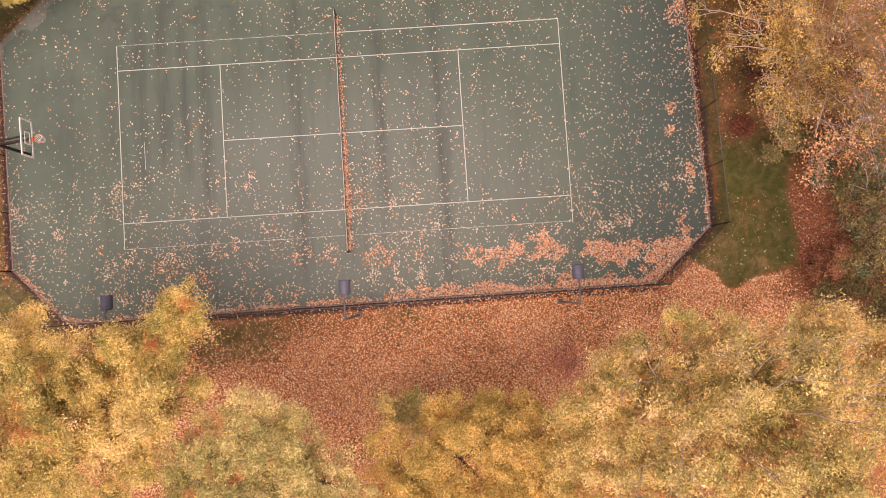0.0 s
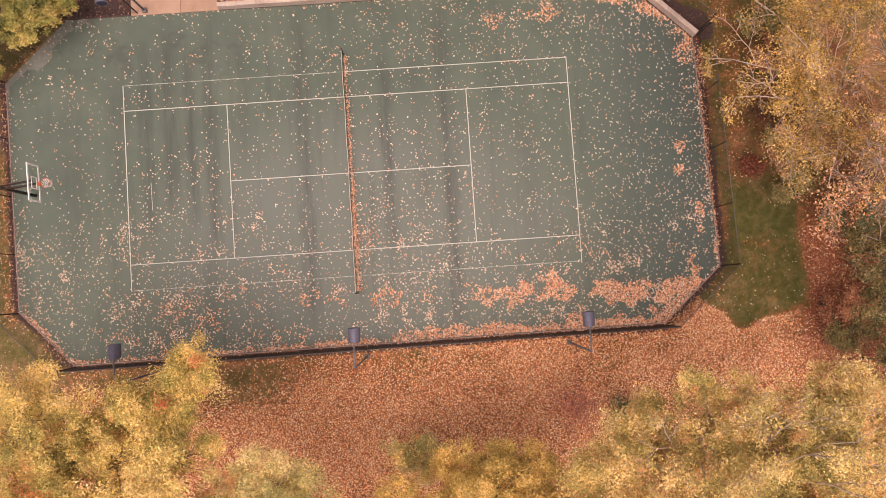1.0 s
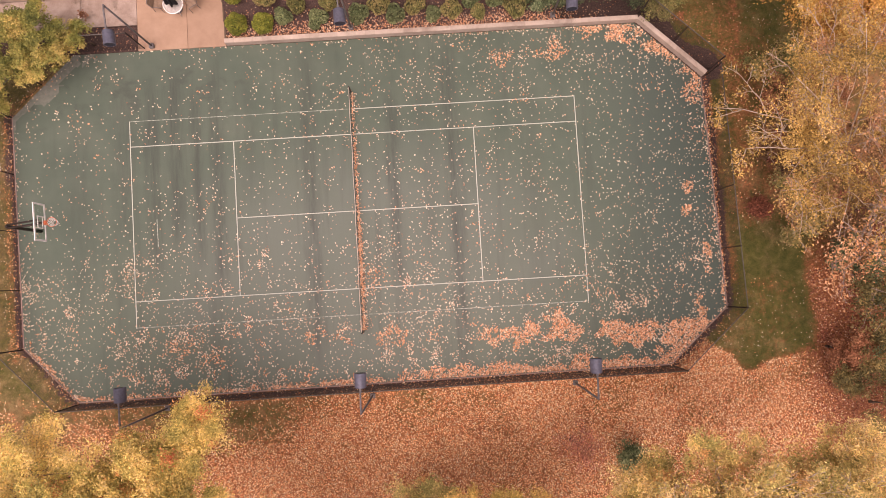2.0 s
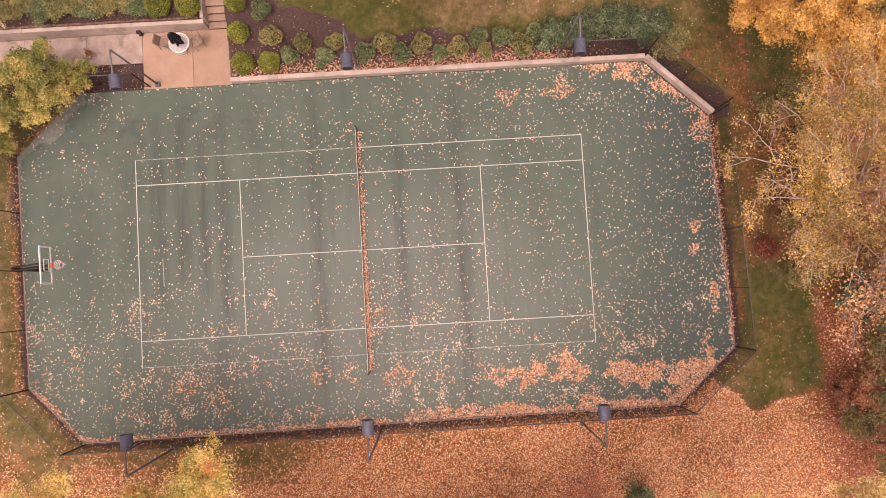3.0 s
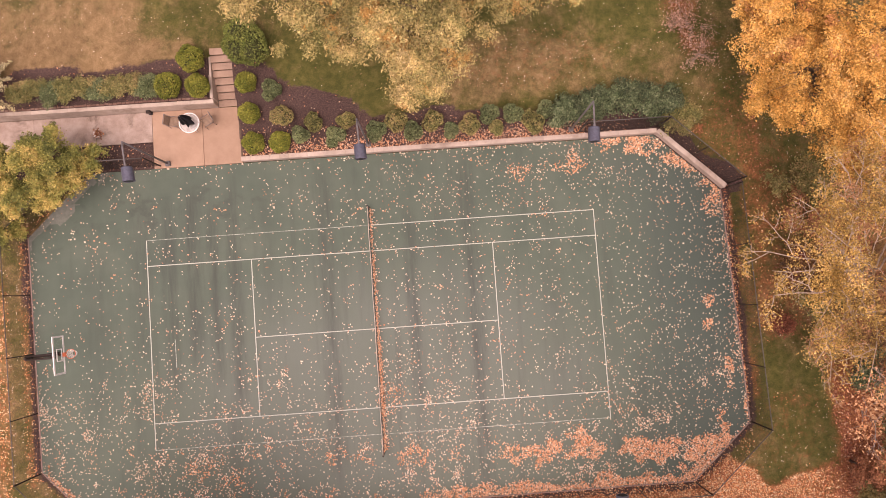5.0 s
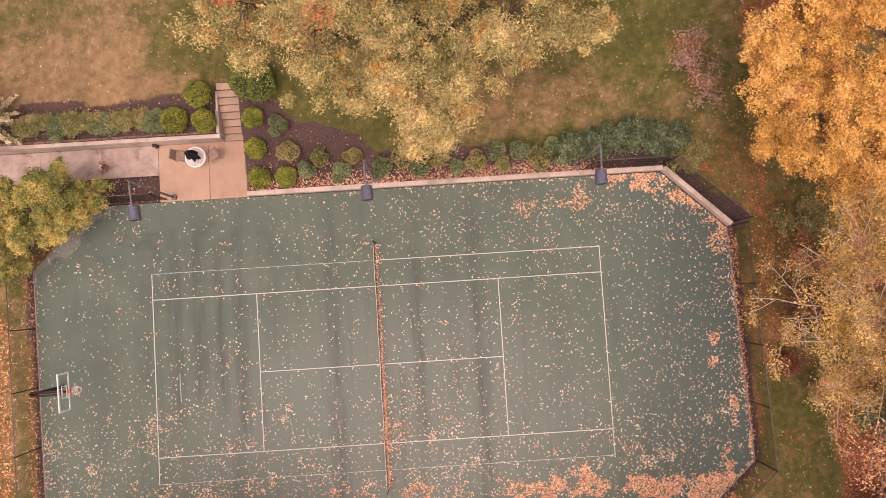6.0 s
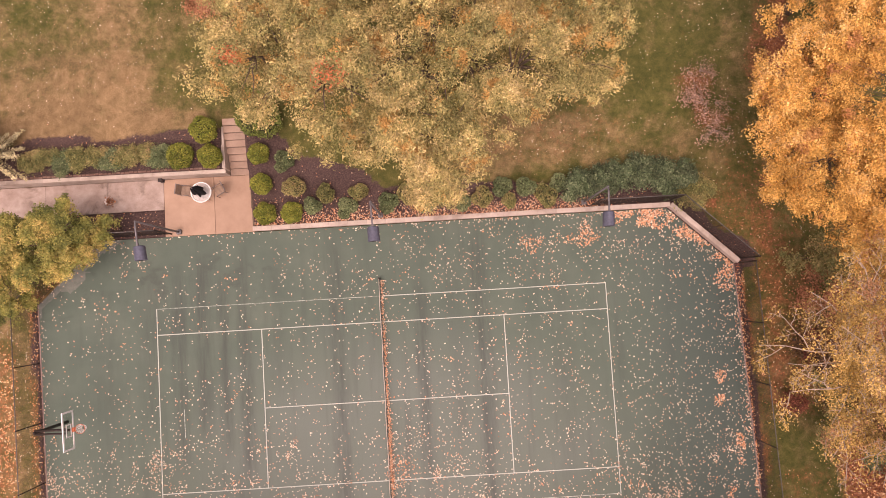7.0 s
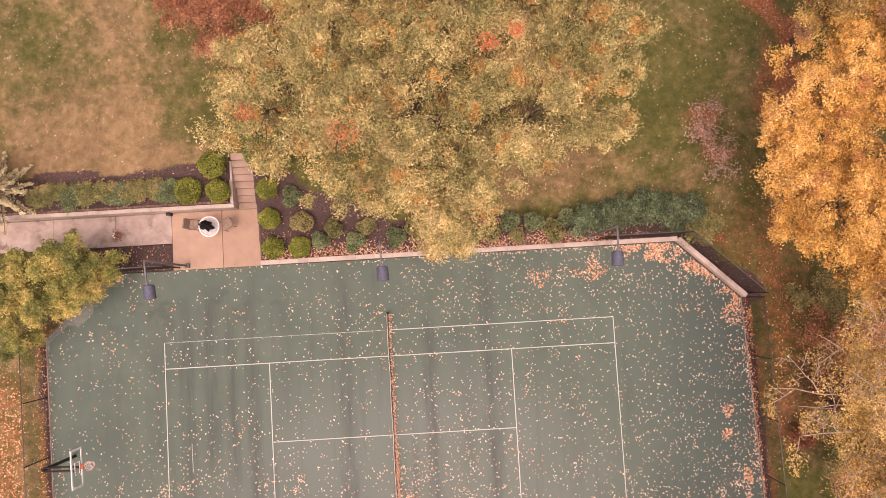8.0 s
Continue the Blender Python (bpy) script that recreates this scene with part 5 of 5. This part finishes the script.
# ---- patio furniture ----
def patio_set():
    t = thing("round_table", (-9.07, 11.45, 0.005), "round white metal patio table with a frosted glass top", "table")
    ring = [(0.52 * math.cos(6.2832 * i / 28), 0.52 * math.sin(6.2832 * i / 28)) for i in range(29)]
    tubes("table_rim", [[((x, y, 0.735), 0.032) for x, y in ring]], M_WHITE, t, 8)
    bm = bmesh.new()
    bmesh.ops.create_cone(bm, cap_ends=True, radius1=0.505, radius2=0.505, depth=0.025, segments=32)
    part("tabletop", bm, M_TOP, t, m=pose(0, 0, 0.73))
    for k in range(4):
        a = 0.5 + k * math.pi / 2
        tubes("leg", [[((0.42 * math.cos(a), 0.42 * math.sin(a), 0), 0.016), ((0.25 * math.cos(a), 0.25 * math.sin(a), 0.4), 0.016), ((0.34 * math.cos(a), 0.34 * math.sin(a), 0.72), 0.016)]], M_WHITE, t, 6)
    # closed parasol through the table, on a weighted foot
    u = thing("closed_parasol", (-9.07, 11.45, 0.005), "closed black patio parasol standing through the table", "parasol")
    tubes("foot", [[((0, 0, 0), 0.25), ((0, 0, 0.05), 0.25), ((0, 0, 0.075), 0.22), ((0, 0, 0.09), 0.05), ((0, 0, 0.35), 0.04)]], M_STEEL, u, 24, "round grey weighted foot")
    tubes("pole", [[((0, 0, 0.09), 0.02), ((0, 0, 2.12), 0.019)]], M_STEEL, u, 10)
    rng = np.random.default_rng(5)
    v, f, na = [], [], 48
    prof = [(2.10, 0.03), (2.02, 0.08), (1.8, 0.15), (1.5, 0.21), (1.25, 0.25), (1.05, 0.27), (1.0, 0.22)]
    for i, (z, r) in enumerate(prof):
        for k in range(na):
            a = 6.2832 * k / na
            rad = r * (1 + 0.22 * math.cos(6 * a + 0.45 * i) + 0.22 * math.sin(2 * a + 0.5 * i)) + 0.01
            v.append((rad * math.cos(a), rad * math.sin(a), z + (0.05 * math.sin(5 * a) if i > 3 else 0)))
    for i in range(len(prof) - 1):
        for k in range(na):
            f.append((i * na + k, (i + 1) * na + k, (i + 1) * na + (k + 1) % na, i * na + (k + 1) % na))
    f.append(tuple(range(na)))
    part("canopy", mesh_data("canopy", v, f, True), M_BLACK, u, "folded black fabric canopy")
    tubes("finial", [[((0, 0, 2.10), 0.025), ((0, 0, 2.15), 0.03), ((0, 0, 2.19), 0.008)]], M_STEEL, u, 10)
    for x, y, rz in ((-9.98, 11.62, 80), (-8.20, 11.55, -62)):
        c = thing("patio_chair", (x, y, 0.005), "tan sling patio chair on a metal frame", "chair", "patio chairs", rz=rz)
        part("seat", box(0.48, 0.46, 0.025, 0.01), M_SLING, c, m=pose(0, 0, 0.42))
        part("backrest", box(0.48, 0.025, 0.50, 0.01), M_SLING, c, m=pose(0, 0.22, 0.46, -14, 0, 0))
        for sx in (-1, 1):
            tubes("side_frame", [[((sx * 0.26, -0.24, 0), 0.014), ((sx * 0.26, -0.24, 0.60), 0.014), ((sx * 0.26, 0.22, 0.62), 0.014)], [((sx * 0.26, 0.26, 0), 0.014), ((sx * 0.26, 0.22, 0.44), 0.014), ((sx * 0.26, 0.36, 0.98), 0.014)]], M_STEEL, c, 6)
        part("top_rail", box(0.52, 0.03, 0.03, 0.008), M_STEEL, c, m=pose(0, 0.36, 0.96))
    l = thing("wall_lantern", (-11.33, 12.30, 0.0), "small black lantern standing at the wall's foot", "lantern")
    part("lantern_base", box(0.22, 0.20, 0.05, 0.01), M_FENCE, l)
    part("lantern_body", box(0.16, 0.15, 0.30, 0.02), M_DARK, l, m=pose(0, 0, 0.05))
    part("lantern_roof", box(0.24, 0.22, 0.06, 0.025), M_FENCE, l, m=pose(0, 0, 0.35))
    g = thing("plant_pot", (-14.15, 11.32, -0.005), "pale pot with dried plant on the path", "plant pot")
    tubes("pot", [[((0, 0, 0), 0.13), ((0, 0, 0.22), 0.19), ((0, 0, 0.28), 0.20), ((0, 0, 0.29), 0.15)]], M_WHITE, g, 14)
    c = rng.normal(0, 0.11, (160, 3)) + np.array([0.12, -0.02, 0.36])
    c[:, 2] = np.maximum(c[:, 2], 0.2)
    part("dried_plant", mesh_quads("dried_plant", leaves(c, rng.uniform(0.03, 0.07, 160), 0.9, rng)), L_RUST, g)["kind"] = "stuff"


patio_set()


# ---- fallen leaves ----
def fallen_material(name, stops):
    n = Nodes(name, 0.75)
    r = n.island()
    c = n.ramp(r, stops)
    tone = n.ramp(n.math("FRACT", n.math("MULTIPLY", r, 13.7)), [(0.0, 0.5), (0.6, 0.95), (1.0, 1.15)])
    n.color(n.mix(1.0, c, tone, "MULTIPLY"))
    return n.m


F_COURT = fallen_material("pale_fallen_leaves", [(0.0, (0.52, 0.23, 0.14)), (0.22, (0.69, 0.42, 0.28)), (0.5, (0.78, 0.60, 0.43)), (1.0, (0.84, 0.75, 0.59))])
F_PILE = fallen_material("orange_fallen_leaves", [(0.0, (0.58, 0.24, 0.11)), (0.45, (0.76, 0.38, 0.21)), (0.8, (0.82, 0.52, 0.33)), (1.0, (0.86, 0.70, 0.52))])
F_WOOD = fallen_material("red_brown_fallen_leaves", [(0.0, (0.52, 0.155, 0.065)), (0.35, (0.80, 0.335, 0.145)), (0.7, (0.91, 0.53, 0.26)), (1.0, (0.95, 0.77, 0.50))])

# deep red litter, its colour also darkened for the shade under the canopy
F_DEEP = fallen_material("shaded_deep_red_leaves", [(0.0, (0.20, 0.06, 0.035)), (0.45, (0.36, 0.125, 0.07)), (0.85, (0.52, 0.235, 0.125)), (1.0, (0.80, 0.55, 0.35))])


def lay(name, x, y, z, size, material, label, rng, tilt=0.28, slim=0.72):
    c = np.stack([x, y, z + rng.uniform(0.012, 0.045, len(x))], 1)
    me = mesh_quads(name, leaves(c, rng.uniform(0.65, 1.25, len(x)) * size, tilt, rng, slim, 0.3))
    me.materials.append(material)
    return tagged(new(name, me), label, "leaves", kind="stuff")


def court_leaves():
    rng = np.random.default_rng(91)
    n = 142000
    x, y = rng.uniform(-18.2, 19.3, n), rng.uniform(-9.3, 9.4, n)
    inside = court_gap(x, y) < -0.03
    x, y = x[inside], y[inside]
    f = field(x, y, 0.9, 41)
    g = field(x, y, 2.4, 42)
    south = smooth01(-y + f, 0.5, 6.5)
    d = 0.040 + 0.014 * f + 0.008 * g + 0.014 * smooth01(x + 3 * f, 4, 14) + 0.065 * south
    d *= 1 - 0.6 * smooth01(y, -2, 4) * smooth01(-x + f, 1, 7)
    knot = smooth01(field(x, y, 3.0, 43) + 0.6 * field(x, y, 6.5, 44), 0.62, 1.25)
    streak = smooth01(field(0.55 * x + 0.84 * y, 0.30 * (0.84 * x - 0.55 * y), 3.4, 45), 0.5, 1.1)
    d += knot * (0.10 + 0.48 * south) * (0.55 + 0.45 * smooth01(f, -0.5, 0.5)) + 0.05 * streak
    d += 0.30 * smooth01(field(x, y, 1.3, 46) + 0.5 * g, 0.45, 1.1) * smooth01(-y, 4.6, 6.0) * smooth01(x, 4, 0)
    d += 0.30 * smooth01(field(x, y, 3.6, 50) + 0.7 * field(x, y, 1.5, 51), 0.7, 1.4) * smooth01(-x, 5, 9) * smooth01(-y, 0.5, 2.5)
    d += 0.22 * smooth01(x + f, 7, 11) * smooth01(y + 0.5 * g, 6.6, 8.2) * smooth01(g, -0.5, 0.6)
    d += 0.12 * smooth01(-court_gap(x, y) + 0.5 * g, 1.1, 0.1) * smooth01(x, 13, 17) * (y > -3)
    d += 0.16 * smooth01(-court_gap(x, y), 0.35, 0.0) + 0.4 * smooth01(-court_gap(x, y), 0.22, 0.0) * (x > 5)
    d += 0.45 * np.exp(-(((x - 0.12) / 0.14) ** 2)) * (np.abs(y) < 6.3) * (0.5 + 0.5 * smooth01(-y, -5, 5))
    d += 0.22 * np.exp(-(((x - 0.9) / 0.8) ** 2) - ((y + 3.2) / 1.2) ** 2) * smooth01(g, -0.6, 0.6)
    k = rng.random(len(x)) < d
    lay("fallen_leaves", x[k], y[k], np.zeros(k.sum()), 0.050, F_COURT, "pale dry leaves scattered over the green court", rng, slim=0.58)
    # drifts against the south-east fence and at the net
    n = 390000
    x, y = rng.uniform(-17.5, 19.2, n), rng.uniform(-9.2, 9.35, n)
    f = field(x, y, 2.2, 47) * 0.55 + field(x, y, 5.5, 48) * 0.5
    d = np.zeros(n)
    for cx, cy, rx, ry, s in ((9.7, -6.6, 1.2, 0.8, 1.0), (10.9, -7.0, 0.6, 0.5, 0.8), (13.3, -7.3, 1.1, 0.9, 1.0), (15.2, -7.7, 1.0, 0.9, 0.9), (16.6, -7.5, 1.3, 0.8, 1.0), (17.8, -6.5, 0.35, 0.8, 1.0), (18.2, -3.6, 0.35, 0.8, 0.9), (17.6, 0.2, 0.3, 0.3, 0.7), (17.4, -1.0, 0.3, 0.3, 0.7), (7.4, -7.3, 1.1, 0.7, 0.7), (1.3, -6.8, 1.0, 0.5, 0.35), (-3.0, -6.6, 0.45, 0.35, 0.5), (-9.0, -7.0, 1.8, 0.8, 0.22), (11.3, 8.2, 0.5, 0.7, 0.4), (9.0, 7.7, 1.8, 0.5, 0.22), (18.2, 4.4, 0.4, 0.9, 0.3)):
        d = np.maximum(d, s * smooth01(1.35 - ((x - cx) / rx) ** 2 - ((y - cy) / ry) ** 2 + 0.7 * f, 0.0, 0.9) * smooth01(f, -0.3, 0.3))
    strip = np.exp(-(((x - 0.06) / 0.09) ** 2)) * (np.abs(y) < 6.3) * (0.25 + 0.5 * smooth01(-y, -5, 4)) * smooth01(field(0 * x, y, 3.0, 49), -1.0, 0.5) + 0.14 * smooth01(1.2 - ((x - 0.75) / 1.1) ** 2 - ((y + 3.3) / 0.9) ** 2 + f, 0, 1)
    d = np.maximum(d, strip)
    m = 800
    ny = rng.uniform(-6.3, 6.3, m)
    on = rng.random(m) < 0.55 + 0.45 * smooth01(-ny, -5, 4)
    nz = rng.uniform(0, 1, m) ** 1.6 * 0.75
    lay("leaf_drift", (0.02 + np.abs(rng.normal(0, 0.05, m)))[on], ny[on], nz[on], 0.045, F_PILE, "orange leaves caught along the foot of the net", rng, 0.8)
    d = np.maximum(d, 0.12 * smooth01(f, 0.35, 0.85) * smooth01(-y, 3.5, 6.5) + 0.03 * smooth01(f, 0.45, 0.8))
    edge = -court_gap(x, y)
    d = np.maximum(d, 0.8 * smooth01(0.75 + 0.7 * f - edge, 0, 0.7) * smooth01(x, 11.5, 13.5) * smooth01(y, 4.8, 6.2))
    d = np.maximum(d, smooth01(0.75 + 0.5 * f - edge, 0, 0.5) * smooth01(x, 0, 6) * (y < -5) * (x < 17.6))
    d = np.maximum(d, 0.8 * smooth01(0.3 + 0.2 * f - edge, 0, 0.25) * (y < -5))
    d = np.where(edge > 0.03, d * 0.72, 0)
    k = rng.random(n) < d
    lay("leaf_drift", x[k], y[k], np.zeros(k.sum()), 0.052, F_PILE, "drifts of orange leaves blown against the fence", rng, 0.4)


court_leaves()


def ground_leaves():
    rng = np.random.default_rng(92)
    n = 1150000
    x, y = rng.uniform(-23, 29, n), rng.uniform(-18.5, 24, n)
    g = court_gap(x, y)
    paved = (x > -21) & (x < -6.4) & (y > 9.2) & (y < 12.55) & ~((x < -11.4) & (y < 10.68) & (y > 9.35))
    steps = (x > -7.85) & (x < -6.4) & (y > 12.2) & (y < 16)
    lit = litter_at(x, y)
    d = np.clip((lit - 0.3) / 0.6, 0, 1) + 0.05 * (lit > 0.1) + 0.008 + 0.022 * (y > 10) * (x > 8) + 0.012 * (x > 16.5) * (y > 3)
    d = np.where(mulch_at(x, y) > 0.5, np.maximum(d, 0.05 + 0.5 * smooth01(y, 10.5, 9.6) * (x > -6.4) * (x < 14)), d)
    d = np.where((g < 0.45) & (y < 6.2), np.minimum(d, 0.10 + 0.22 * smooth01(x, -2, 8)), d)
    d = np.where((y > 5.5) & (x > 12), np.where(y < 16, np.minimum(d, 0.5) * 0.22, d * 0.22), d)
    d = np.where((y <= 6.5) & (x > 19.2) & (y > -4.5), d * 0.12, d)
    rag = field(x, y, 0.9, 17) + 0.5 * field(x, y, 2.4, 18)
    d *= 1 - 0.6 * smooth01(x + 0.7 * rag, 22.6, 24.4) * smooth01(y + 0.5 * rag + 2.4 * smooth01(x, 23, 25.5), -9.6, -7.6) * (y < 7)
    d = np.where(y < -8.4, np.minimum(d, 1.0) * (1 - 0.18 * smooth01(y + 0.6 * field(x, y, 0.9, 15), -12.0, -10.2) * smooth01(x, 8, 2)) * (1 - 0.4 * smooth01(x + 0.7 * rag, 21.0, 24.0)), d)
    d = np.where((x > 19.3) & (x + 0.6 * rag < 23.4) & (lit < 0.55) & (y < -2), np.minimum(d, 0.016), d)
    d = np.where((y > 11) & (y < 16) & (x < 13), d * 0.2, d)
    keep = (g > 0.05) & ~paved & ~steps & (rng.random(n) < d)
    x, y = x[keep], y[keep]
    lit = lit[keep]
    z = ground_z(x, y)
    red = (lit > 0.22) | (y < -8.4)
    bed = (mulch_at(x, y) > 0.5) & (y > 9)
    lay("leaf_scatter", x[bed], y[bed], z[bed], 0.038, F_PILE, "orange-brown leaves caught among the bed shrubs", rng, 0.4)
    red, pale = red & ~bed, ~red & ~bed
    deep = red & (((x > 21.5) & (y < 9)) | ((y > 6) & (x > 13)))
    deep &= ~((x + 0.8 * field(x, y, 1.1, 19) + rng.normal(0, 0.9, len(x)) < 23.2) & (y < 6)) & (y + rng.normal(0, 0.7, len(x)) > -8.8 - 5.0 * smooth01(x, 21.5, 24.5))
    lay("leaf_litter", x[deep], y[deep], z[deep], 0.046, F_DEEP, "deep red-brown leaf litter, coloured darker for the trees' shade", rng, 0.45)
    red = red & ~deep
    lay("leaf_litter", x[red], y[red], z[red], 0.044, F_WOOD, "thick red-brown leaf litter on the ground", rng, 0.45)
    lay("fallen_leaves", x[pale], y[pale], z[pale], 0.034, F_COURT, "pale fallen leaves dotted over the lawn", rng, 0.35)


ground_leaves()
